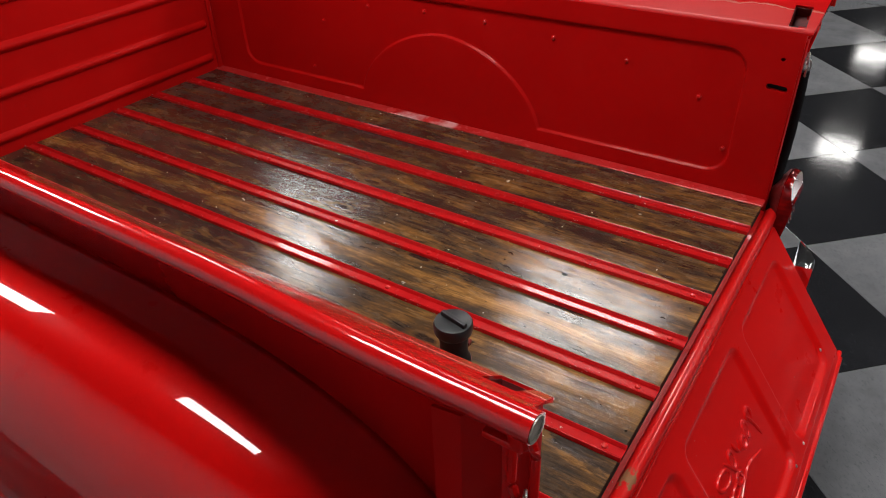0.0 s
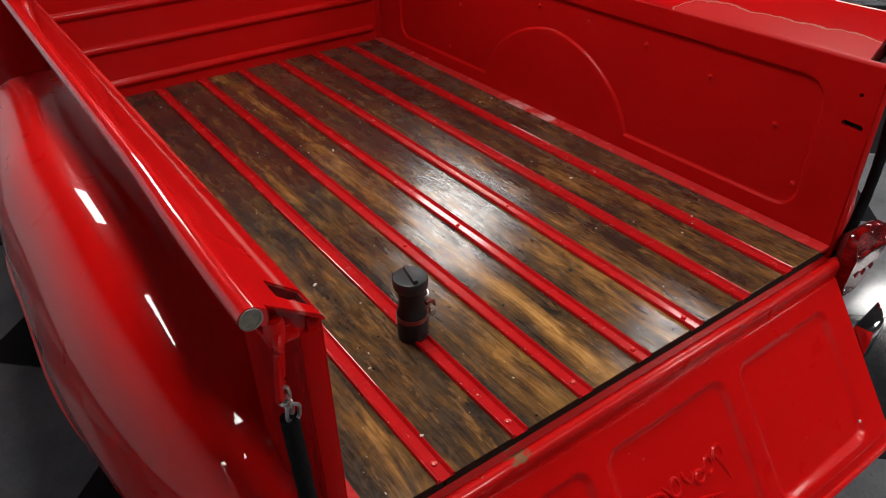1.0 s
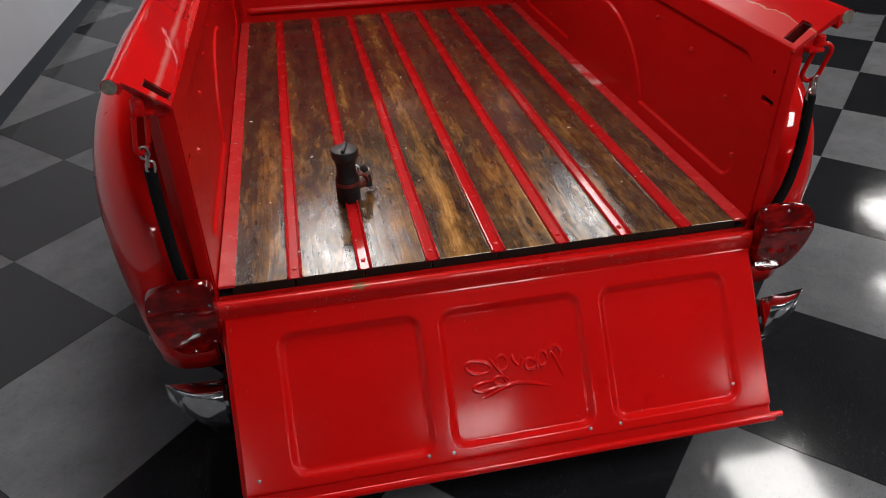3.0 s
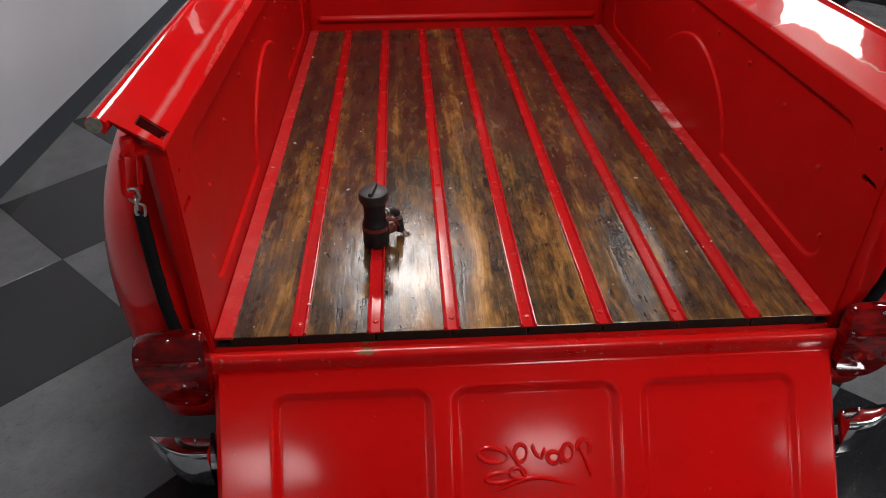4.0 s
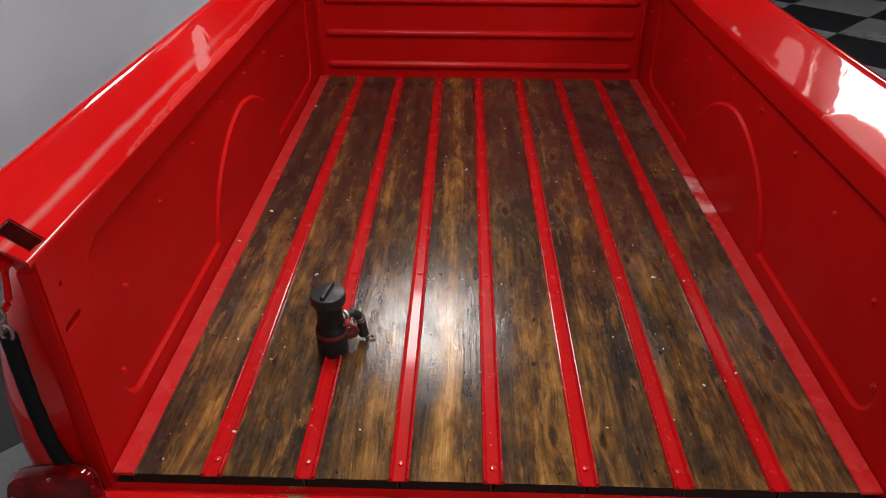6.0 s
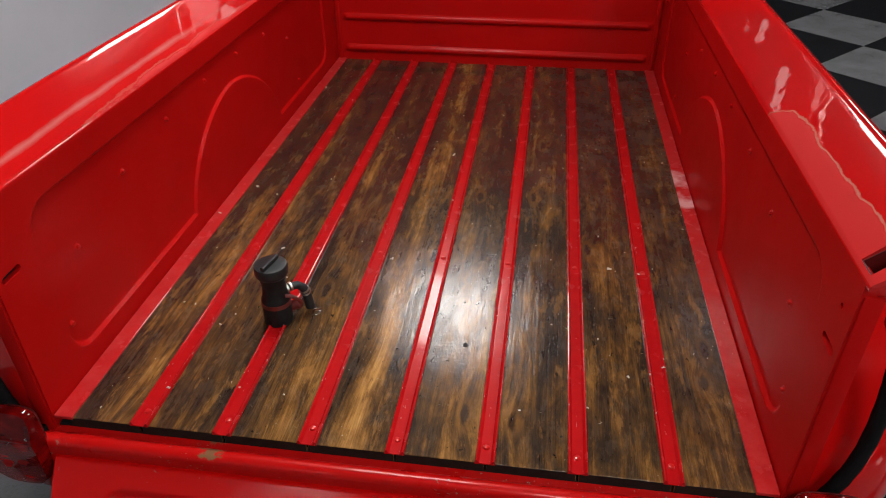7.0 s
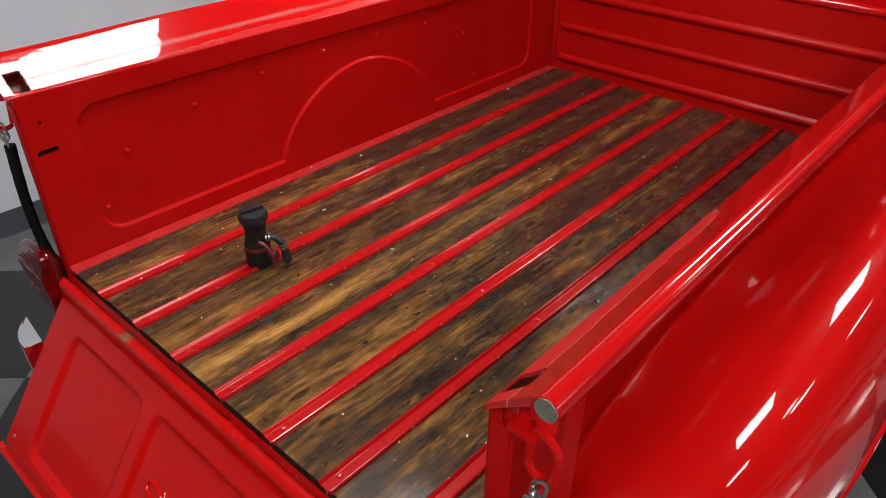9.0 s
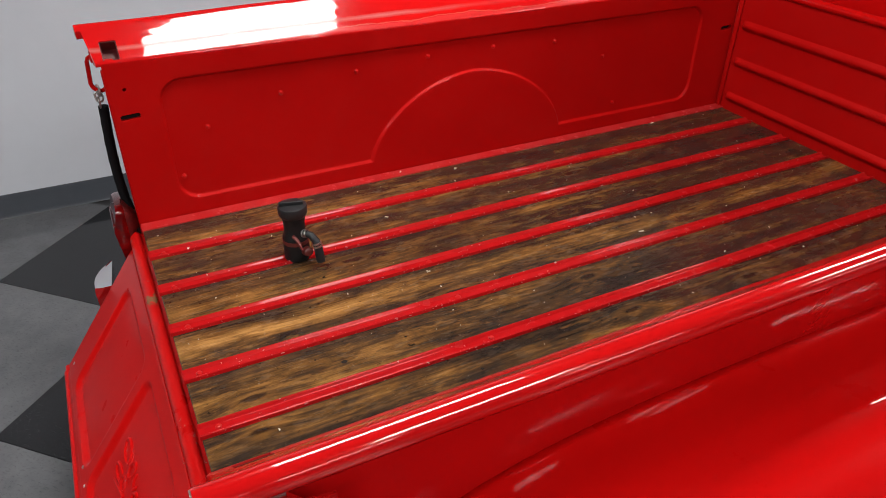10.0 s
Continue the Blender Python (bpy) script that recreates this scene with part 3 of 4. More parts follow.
# bed sides
def panel_depth(y, z):
    """How far the inner skin is pressed outwards."""
    d = rounded(y, z, 0.112, 1.845, F + 0.047, 0.918, 0.055)
    bow = 0.975
    h = (abs((y - bow) / 0.330) ** 1.8 + abs(max(z - F - 0.02, 0.0) / 0.252) ** 1.8) ** (1 / 1.8) - 1.0
    arch = -h * 0.28
    d = max(d, arch)
    return 0.0078 * smooth(0.0036, -0.0034, d)


def steps(a, b, n):
    return [a + (b - a) * k / n for k in range(n + 1)]


def bed_side(s):
    us, vs = steps(0.0, BED_L, 720), steps(F - 0.03, 0.974, 168)
    side = part("bed_side", relief(us, vs, lambda y, z: (s * (WALL_X + panel_depth(y, z)), y, z), lambda y, z: (s * (WALL_X + 0.018), y, z)), INNER, truck, "red pressed steel bed side with wheel arch bead")
    holes = []
    for y0, z0 in ((0.037, 0.842), (1.965, 0.832)):
        bm = bmesh.new()
        ring = arc(y0 + 0.017, z0 + 0.001, 0.0068, -90, 90, 6) + arc(y0 - 0.017, z0 - 0.001, 0.0068, 90, 270, 6)
        extrude(bm, ring, "x", s * 0.62, s * 0.70)
        holes.append(bm)
    bm = bmesh.new()
    extrude(bm, arc(0.037, 0.910, 0.0045, 0, 330, 11), "x", s * 0.62, s * 0.70)
    holes.append(bm)
    cut(side, holes)
    # black plates added in the slots for the shade of the hollow wall
    for y0, z0 in ((0.037, 0.842), (1.965, 0.832)):
        part("slot_backing", boxed((min(s * 0.6485, s * 0.6535), y0 - 0.026, z0 - 0.010), (max(s * 0.6485, s * 0.6535), y0 + 0.026, z0 + 0.010)), GRIME, side)
    for y, z in ((0.130, 0.660), (0.210, 0.783), (0.406, 0.842), (0.616, 0.869), (0.831, 0.881), (1.042, 0.882), (1.257, 0.871), (1.450, 0.799), (1.517, 0.633)):
        bm = bmesh.new()
        lathe(bm, [(0.0075, -0.001), (0.0075, 0.0010), (0.0046, 0.0018), (0.0044, 0.0050), (0.0026, 0.0060), (0, 0.0060)], 8, pose(s * (WALL_X + panel_depth(y, z)), y, z, 0, -90 * s))
        part("fender_bolt", bm, BOLTRED, side)
    # rolled flare board with the outer skin
    ox, oz, r = (0.7255, 1.0450, 0.0145) if s > 0 else (0.7225, 1.0390, 0.0145)
    roll = [(ox + r * math.cos(radians(a)), oz + r * math.sin(radians(a))) for a in range(132, -121, -18)]
    outer = [(0.709, 1.016), (0.694, 0.999), (0.686, 0.990), (0.687, 0.984), (0.688, 0.977), (0.684, 0.970), (0.674, 0.964), (0.668, 0.952), (0.666, 0.40), (0.655, 0.40), (0.655, 0.950), (0.6375, 0.970)]
    foot = (0.642, 0.983) if s > 0 else (0.6425, 0.982)
    inner = [(0.637, 0.974), (0.6385, 0.978), foot]
    inner += [(foot[0] + (roll[0][0] - foot[0]) * q, foot[1] + (roll[0][1] - foot[1]) * q) for q in (0.05, 0.5, 0.93)]
    outline = [(s * a, b) for a, b in inner + roll + outer]
    tail = -0.030 if s > 0 else -0.035
    bm = extrude(bmesh.new(), outline, "y", tail, BED_L + 0.01, 1 if s > 0 else 40)
    if s < 0:   # this board sags towards its rear end
        for v in bm.verts:
            w = smooth(0.42, 0.08, v.co.y)
            if v.co.z > foot[1] - 0.0005 and w > 0:
                a, b = -v.co.x - foot[0], v.co.z - foot[1]
                q = radians(5.1) * w
                v.co.x, v.co.z = -foot[0] - a * math.cos(q) - b * math.sin(q), foot[1] + b * math.cos(q) - a * math.sin(q)
        a, b, q = ox - foot[0], oz - foot[1], radians(5.1)
        ox, oz = foot[0] + a * math.cos(q) + b * math.sin(q), foot[1] + b * math.cos(q) - a * math.sin(q)
    flare = part("flare_board", bm, RAIL, side, "red flare board with peeling clear coat")
    turn = pose(s * 0.6655, 0.026, 1.0035 if s > 0 else 1.0005, 0, -40 * s, 0)
    hole = boxed((-0.031 if s > 0 else -0.022, -0.0185, -0.06), (0.022 if s > 0 else 0.031, 0.0185, 0.06), 0.002, 2)
    bmesh.ops.transform(hole, matrix=turn, verts=hole.verts)
    # thin rear lip, cut on the slant
    under = [(0.60, 0.30), (0.60, 0.934), (0.6395, 0.9715), (0.6445, 0.9765), (0.690, 1.0180), (0.706, 1.0300), (0.711, 1.0180), (0.80, 0.97), (0.80, 0.30)]
    back = extrude(bmesh.new(), [(s * a, b) for a, b in under], "y", -0.10, 0.004)
    slant = extrude(bmesh.new(), [(s * 0.60, -0.10), (s * 0.60, -0.004), (s * 0.7085, -0.024), (s * 0.7085, -0.10)], "z", 0.90, 1.10)
    cut(flare, [back, slant, hole])
    end = bmesh.new()
    lathe(end, [(0.0132, 0), (0.0132, 0.0015), (0.0105, 0.0015), (0.0100, -0.004), (0, -0.004)], 18, pose(s * ox, tail - 0.0002, oz, 90, 0, 0))
    part("tube_end", end, TUBEEND, flare, "bare metal tube end")
    # stake pocket below the opening, the shade inside it put into its colour
    bm = bmesh.new()
    xa, xb = (-0.031, 0.022) if s > 0 else (-0.022, 0.031)
    for lo, hi in (((xa + 0.0003, -0.0182, -0.034), (xb - 0.0003, -0.0165, -0.003)), ((xa + 0.0003, 0.0165, -0.034), (xb - 0.0003, 0.0182, -0.003)), ((xa + 0.0003, -0.0165, -0.034), (xa + 0.002, 0.0165, -0.003)), ((xb - 0.002, -0.0165, -0.034), (xb - 0.0003, 0.0165, -0.003)), ((xa + 0.002, -0.0165, -0.034), (xb - 0.002, 0.0165, -0.032))):
        box(bm, lo, hi)
    bmesh.ops.transform(bm, matrix=turn, verts=bm.verts)
    part("stake_pocket", bm, POCKET, side, "stake pocket with its inner shade in the dark red colour")
    # corner post with an open stake pocket
    bm = bmesh.new()
    wallp = [(0.656, 0.012), (0.672, 0.034), (0.700, 0.058), (0.704, 0.090), (0.700, 0.090), (0.6965, 0.061), (0.668, 0.038), (0.656, 0.022)]
    extrude(bm, [(s * a, b) for a, b in wallp], "z", 0.40, 0.968)
    part("corner_post", bm, INNER, side, "red steel corner post")
    part("rear_flange", boxed((min(s * 0.6405, s * 0.668), -0.004, 0.44), (max(s * 0.6405, s * 0.668), 0.010, 0.955), 0.003, 2), INNER, side)
    return side


sides = [bed_side(-1), bed_side(1)]

# bulkhead towards the cab
def rib(x, z):
    out = 0.0
    for zc in (0.597, 0.722, 0.847):
        d = math.hypot(max(abs(x) - 0.585, 0.0), z - zc)
        out = max(out, 0.011 * math.cos(min(d / 0.015, 1.0) * math.pi / 2) ** 0.8 if d < 0.015 else 0.0)
    return out


us, vs = steps(-0.636, 0.636, 106), steps(F - 0.03, 0.968, 120)
head = part("bulkhead", relief(us, vs, lambda x, z: (x, BED_L - rib(x, z), z), lambda x, z: (x, BED_L + 0.014, z)), INNER, truck, "red steel bulkhead with three pressed ribs")
part("bulkhead_rail", tube(bmesh.new(), [(-0.636, BED_L + 0.004, 0.974), (0.636, BED_L + 0.004, 0.974)], 0.0135, 14), BODY, head)
for s in (-1, 1):
    part("corner_seam", boxed((min(s * 0.612, s * 0.628), BED_L - 0.010, F + 0.003), (max(s * 0.612, s * 0.628), BED_L - 0.003, 0.965), 0.003, 2), INNER, head)

# rear sill and tailgate
bm = extrude(bmesh.new(), arc(-0.021, F - 0.040, 0.0150, 20, 200, 10) + [(-0.034, F - 0.060), (-0.030, F - 0.16), (0.006, F - 0.16), (0.006, F - 0.0285)], "x", -0.652, 0.652)
sill = part("rear_sill", bm, SILL, truck, "chipped red rolled rear sill")
A, B = Vector((0, -0.032, 0.497)), Vector((0, -0.288, 0.143))
DOWN = (B - A).normalized()
OUT = Vector((0, DOWN.z, -DOWN.y)) * (1 if -DOWN.y > 0 else -1)
GATE_L = (B - A).length


def gate_depth(u, v):
    d = min(rounded(u, v, a, b, 0.063, 0.372, 0.030) for a, b in ((-0.520, -0.208), (-0.157, 0.176), (0.234, 0.549)))
    press = -0.011 * smooth(0.009, -0.011, d)
    lip = -0.007 * smooth(0.399, 0.404, v)
    rim = -0.016 * (smooth(0.628, 0.641, abs(u)) + smooth(0.014, 0.0, v))
    crown = 0.0
    for a, b in ((-0.520, -0.208), (0.234, 0.549)):
        if a < u < b and 0.063 < v < 0.372:
            crown = 0.0026 * (1 - (2 * (u - a) / (b - a) - 1) ** 2) * (1 - (2 * (v - 0.063) / 0.309 - 1) ** 2)
    return press + lip + rim + crown


def gate_at(u, v, w):
    p = A + DOWN * v + OUT * w
    return (u, p.y, p.z)


us, vs = steps(-0.641, 0.641, 400), steps(0.0, GATE_L, 144)
gate = part("tailgate", relief(us, vs, lambda u, v: gate_at(u, v, gate_depth(u, v)), lambda u, v: gate_at(u, v, -0.028)), GATE, truck, "open red tailgate with three pressed panels")
part("gate_hinge_roll", tube(bmesh.new(), [gate_at(-0.645, 0.002, -0.012), gate_at(0.645, 0.002, -0.012)], 0.010, 12), SILL, gate)
part("gate_lip", tube(bmesh.new(), [gate_at(-0.643, GATE_L - 0.004, -0.014), gate_at(0.643, GATE_L - 0.004, -0.014)], 0.0115, 12), GATE, gate)
for s in (-1, 1):
    part("latch_pin", tube(bmesh.new(), [gate_at(s * 0.641, GATE_L - 0.008, -0.012), gate_at(s * 0.664, GATE_L - 0.008, -0.012)], 0.007, 10), GATE, gate)
for s in (-1, 1):
    part("hinge_pin", tube(bmesh.new(), [(s * 0.652, -0.030, 0.495), (s * 0.668, -0.030, 0.495)], 0.0085, 12), CHROME, gate, "bright hinge pin")
# pressed emblem: plain loops and strokes in a row with a swash below
def bead(pts, r=0.0050):
    """A rounded ridge along places on the gate, thin at both ends."""
    n = len(pts)
    radii = [r * (0.45 + 0.55 * min(1.0, 5.0 * min(k, n - 1 - k) / n)) for k in range(n)]
    part("emblem_bead", tube(bmesh.new(), [gate_at(u, v, -0.0112) for u, v in pts], radii, 8), GATE, gate)


for u, v, ru, rv, tilt, a, b in ((-0.082, 0.201, 0.030, 0.015, 12, 20, 395), (-0.068, 0.247, 0.030, 0.010, -4, -20, 330), (-0.030, 0.240, 0.017, 0.011, 10, 0, 350), (-0.025, 0.199, 0.013, 0.018, 8, 0, 360), (0.043, 0.211, 0.012, 0.012, 0, 0, 360), (0.073, 0.202, 0.011, 0.017, 6, 30, 380), (0.106, 0.194, 0.014, 0.017, 10, 150, 400)):
    loop = []
    for k in range(29):
        w = radians(a + (b - a) * k / 28)
        x, y = ru * math.cos(w), rv * math.sin(w)
        loop.append((u + x * math.cos(radians(tilt)) - y * math.sin(radians(tilt)), v + x * math.sin(radians(tilt)) + y * math.cos(radians(tilt))))
    bead(loop)
for u0, v0, u1, v1, bow in ((-0.056, 0.182, -0.016, 0.252, 0.004), (0.002, 0.181, 0.016, 0.212, -0.005), (0.016, 0.214, 0.026, 0.190, 0.002), (0.095, 0.186, 0.121, 0.254, 0.003), (0.056, 0.196, 0.058, 0.226, 0.002)):
    bead([(u0 + (u1 - u0) * q + bow * math.sin(math.pi * q), v0 + (v1 - v0) * q) for q in steps(0, 1, 12)], 0.0046)
swash = [gate_at(-0.080 + 0.168 * q, 0.264 - 0.012 * math.sin(q * 4.9 - 0.9) - 0.004 * q, -0.0112) for q in steps(0, 1, 24)]
part("emblem_swash", tube(bmesh.new(), swash, [0.0020 + 0.0036 * math.sin(math.pi * min(1.0, 0.06 + k / 26)) for k in range(25)], 8), GATE, gate)
for u, v in ((-0.222, 0.380), (-0.165, 0.382), (0.165, 0.382), (0.240, 0.382), (0.540, 0.335), (-0.60, 0.37)):
    bm = bmesh.new()
    lathe(bm, dome(0.0045, 0.003), 10, Matrix.Translation(gate_at(u, v, -0.001)) @ OUT.to_track_quat("Z", "Y").to_matrix().to_4x4())
    part("rivet", bm, STEEL, gate)


# chains that hold the tailgate
def link(bm, centre, length, width, wire, turn):
    pts = [(width * math.cos(a) / 2, 0.0, (length / 2 - width / 2) * (1 if math.sin(a) >= 0 else -1) + width * math.sin(a) / 2) for a in [2 * math.pi * (k + 0.5) / 18 for k in range(18)]]
    m = Matrix.Translation(centre) @ turn
    return tube(bm, [m @ Vector(p) for p in pts], wire, 8, True)


def chain(s):
    top = Vector((-0.700, -0.012, 0.936)) if s < 0 else Vector((0.709, 0.002, 0.938))
    hook = part("chain_hook", link(bmesh.new(), top, 0.088, 0.038, 0.0052, pose(0, 0, 0, 6, 8, 62) if s < 0 else pose(0, 0, 0, 8, 10, -8)), GATE, truck, "red painted chain hook")
    part("hook_bracket", boxed((min(s * 0.670, s * 0.708), -0.014, top.z + 0.027), (max(s * 0.670, s * 0.708), 0.030, top.z + 0.037), 0.003, 2), GATE, hook)
    part("hook_socket", lathe(bmesh.new(), [(0.0120, 0.0), (0.0130, 0.004), (0.0120, 0.026), (0.0090, 0.030), (0.0, 0.030)], 18, Matrix.Translation(top + Vector((-s * 0.004, 0.006, 0.030)))), GATE, hook)
    for k in range(3):
        part("chain_link", link(bmesh.new(), top + Vector((s * (0.004 - 0.003 * k), -0.006 - 0.002 * k, -0.042 - 0.014 * k)), 0.026, 0.016, 0.0026, pose(0, 0, 0, 0, 8 * s, 20 + 80 * k)), STEEL, hook, "bright steel chain link")
    pts = [(0.702, -0.016, 0.856), (0.702, -0.020, 0.80), (0.701, -0.024, 0.73), (0.700, -0.024, 0.66), (0.697, -0.020, 0.60), (0.690, -0.014, 0.56), (0.676, -0.008, 0.52)]
    if s > 0:
        pts = [(0.712, -0.004, 0.866), (0.716, -0.006, 0.82), (0.720, -0.008, 0.77), (0.722, -0.008, 0.70), (0.715, -0.008, 0.63), (0.694, -0.008, 0.565), (0.666, -0.008, 0.52)]
    fine = []
    for a, b in zip(pts, pts[1:]):
        for k in range(4):
            fine.append(Vector(a).lerp(Vector(b), k / 4))
    for _ in range(3):
        fine = [fine[0]] + [(fine[i - 1] + fine[i] * 2 + fine[i + 1]) / 4 for i in range(1, len(fine) - 1)] + [fine[-1]]
    fine = [Vector((p.x * s, p.y, p.z)) for p in fine]
    part("chain_sleeve", tube(bmesh.new(), fine, [0.0118 + 0.0004 * math.sin(k * 2.3) for k in range(len(fine))], 12), SLEEVE, hook, "black woven chain sleeve")


chain(-1), chain(1)


# tail lamps
def tail_lamp(s):
    """A wedge-shaped lens with a ledge across it, on a tapering bucket."""
    shape = [(0.638, 0.590), (0.652, 0.603), (0.700, 0.606), (0.760, 0.596), (0.776, 0.580), (0.780, 0.545), (0.772, 0.492), (0.752, 0.446), (0.724, 0.418), (0.668, 0.416), (0.646, 0.440), (0.637, 0.520)]
    for _ in range(2):
        n = len(shape)
        shape = [p for k in range(n) for p in ((0.80 * shape[k][0] + 0.20 * shape[(k + 1) % n][0], 0.80 * shape[k][1] + 0.20 * shape[(k + 1) % n][1]), (0.20 * shape[k][0] + 0.80 * shape[(k + 1) % n][0], 0.20 * shape[k][1] + 0.80 * shape[(k + 1) % n][1]))]
    cx, cz, ledge = 0.708, 0.515, 0.545

    def face(x, z):
        """How far the lens stands out behind, most along its ledge."""
        d = (ledge - z) / 0.13 if z < ledge else (z - ledge) / 0.06
        return -0.050 - 0.014 * (1.0 - min(1.0, d)) - (0.003 if z < ledge else 0.0)

    bm = bmesh.new()
    rings = []
    for k, rim in ((0.985, -0.032), (1.01, -0.035), (1.01, -0.043), (1.0, -0.046), (0.975, None), (0.93, None), (0.88, None), (0.80, None), (0.70, None), (0.60, None), (0.50, None), (0.40, None), (0.30, None), (0.20, None), (0.10, None)):
        ring = []
        for a, b in shape:
            x, z = cx + (a - cx) * k, cz + (b - cz) * k
            ring.append(bm.verts.new((s * x, face(x, z) if rim is None else rim, z)))
        rings.append(ring)
    for a, b in zip(rings, rings[1:]):
        for i in range(len(a)):
            j = (i + 1) % len(a)
            bm.faces.new((a[i], a[j], b[j], b[i]))
    bm.faces.new(rings[0]), bm.faces.new(rings[-1])
    lamp = part("tail_lamp", bm, LENS, truck, "deep red wedge-shaped tail lamp with a ledged lens", 22)
    bm = bmesh.new()
    rings = [[bm.verts.new((s * (cx + (a - cx) * k), y, cz + (b - cz) * k)) for a, b in shape] for k, y in ((0.985, -0.0315), (0.95, -0.026), (0.78, -0.016), (0.62, -0.004))]
    for a, b in zip(rings, rings[1:]):
        for i in range(len(a)):
            j = (i + 1) % len(a)
            bm.faces.new((a[i], a[j], b[j], b[i]))
    bm.faces.new(rings[0]), bm.faces.new(rings[-1])
    part("lamp_housing", bm, POCKET, lamp, "dark red lamp bucket")
    part("lens_ledge", tube(bmesh.new(), [(s * x, face(x, ledge) - 0.0005, ledge + 0.004 * math.sin((x - 0.65) * 26)) for x in steps(0.652, 0.766, 12)], 0.0022, 8), LENS, lamp)
    for k in range(3):
        x = 0.676 + 0.032 * k
        part("reflex_facet", lathe(bmesh.new(), [(0.011, 0.0), (0.010, 0.0015), (0.0, 0.0022)], 6, Matrix.Translation((s * x, face(x, 0.490) - 0.0002, 0.490 - 0.006 * (k % 2))) @ pose(0, 0, 0, 78)), LENSCORE, lamp, "bright red reflex facet")
    part("lamp_arm", boxed((min(s * 0.655, s * 0.70), -0.022, 0.505), (max(s * 0.655, s * 0.70), 0.012, 0.53), 0.004, 2), GRIME, lamp)
    for x, z in ((0.704, 0.592), (0.768, 0.556), (0.648, 0.552), (0.700, 0.428), (0.655, 0.450)):
        bm = bmesh.new()
        lathe(bm, dome(0.0040, 0.0030), 8, Matrix.Translation((s * x, face(x, z) + 0.0015, z)) @ pose(0, 0, 0, 90))
        part("lens_screw", bm, CHROME, lamp, "bright lens screw")
    return lamp


tail_lamp(-1), tail_lamp(1)

# rear bumper: a bar behind the gate and two broad ends with a flat top
sect = [(0.0, 0.065), (-0.012, 0.070), (-0.022, 0.068), (-0.030, 0.058), (-0.034, 0.038), (-0.036, 0.012), (-0.036, -0.015), (-0.034, -0.040), (-0.029, -0.058), (-0.020, -0.067), (-0.010, -0.067), (-0.012, 0.0)]
bumper = part("rear_bumper", extrude(bmesh.new(), [(a - 0.048, 0.290 + b) for a, b in sect], "x", -0.655, 0.655), CHROME, truck, "chrome rear bumper with flat-topped ends", 50)
for s in (-1, 1):
    part("bumper_bracket", boxed((s * 0.42 - 0.02, -0.09, 0.29), (s * 0.42 + 0.02, 0.5, 0.34), 0.004, 1), GRIME, bumper)
    bm = bmesh.new()
    rings = []
    for q in steps(0, 1, 18):
        x = 0.649 + 0.123 * q
        back = -0.109 + 0.013 * q
        front = -0.151 + 0.053 * max(0.0, (q - 0.12) / 0.88) ** 2.3
        low = 0.264 + 0.070 * q ** 2.2
        deep = max(back - front, 0.003)
        k = min(1.0, deep / 0.03)
        line = [(back, 0.3800), (front + 0.010 * k, 0.3810), (front + 0.006 * k, 0.3835), (front + 0.002 * k, 0.3830), (front, 0.3795), (front - 0.0005, 0.365), (front, 0.34), (front + 0.002 * k, low + 0.035), (front + 0.007 * k, low + 0.010), (front + 0.014 * k, low), (back, low + 0.004)]
        rings.append([bm.verts.new((s * x, y, z)) for y, z in line])
    for a, b in zip(rings, rings[1:]):
        for k in range(len(a)):
            bm.faces.new((a[k], a[(k + 1) % len(a)], b[(k + 1) % len(a)], b[k]))
    bm.faces.new(rings[0]), bm.faces.new(rings[-1])
    part("bumper_end", bm, CHROME, bumper, "", 40)
    part("end_bracket", boxed((s * 0.66 - 0.012, -0.112, 0.28), (s * 0.66 + 0.012, -0.045, 0.33), 0.002, 1), GRIME, bumper)

part("exhaust_tip", lathe(bmesh.new(), [(0.012, 0.0), (0.0135, 0.001), (0.0135, 0.045), (0.0115, 0.045), (0.0115, 0.004)], 20, pose(-0.872, 0.255, 0.232, -90)), CHROME, truck, "chrome exhaust tip")

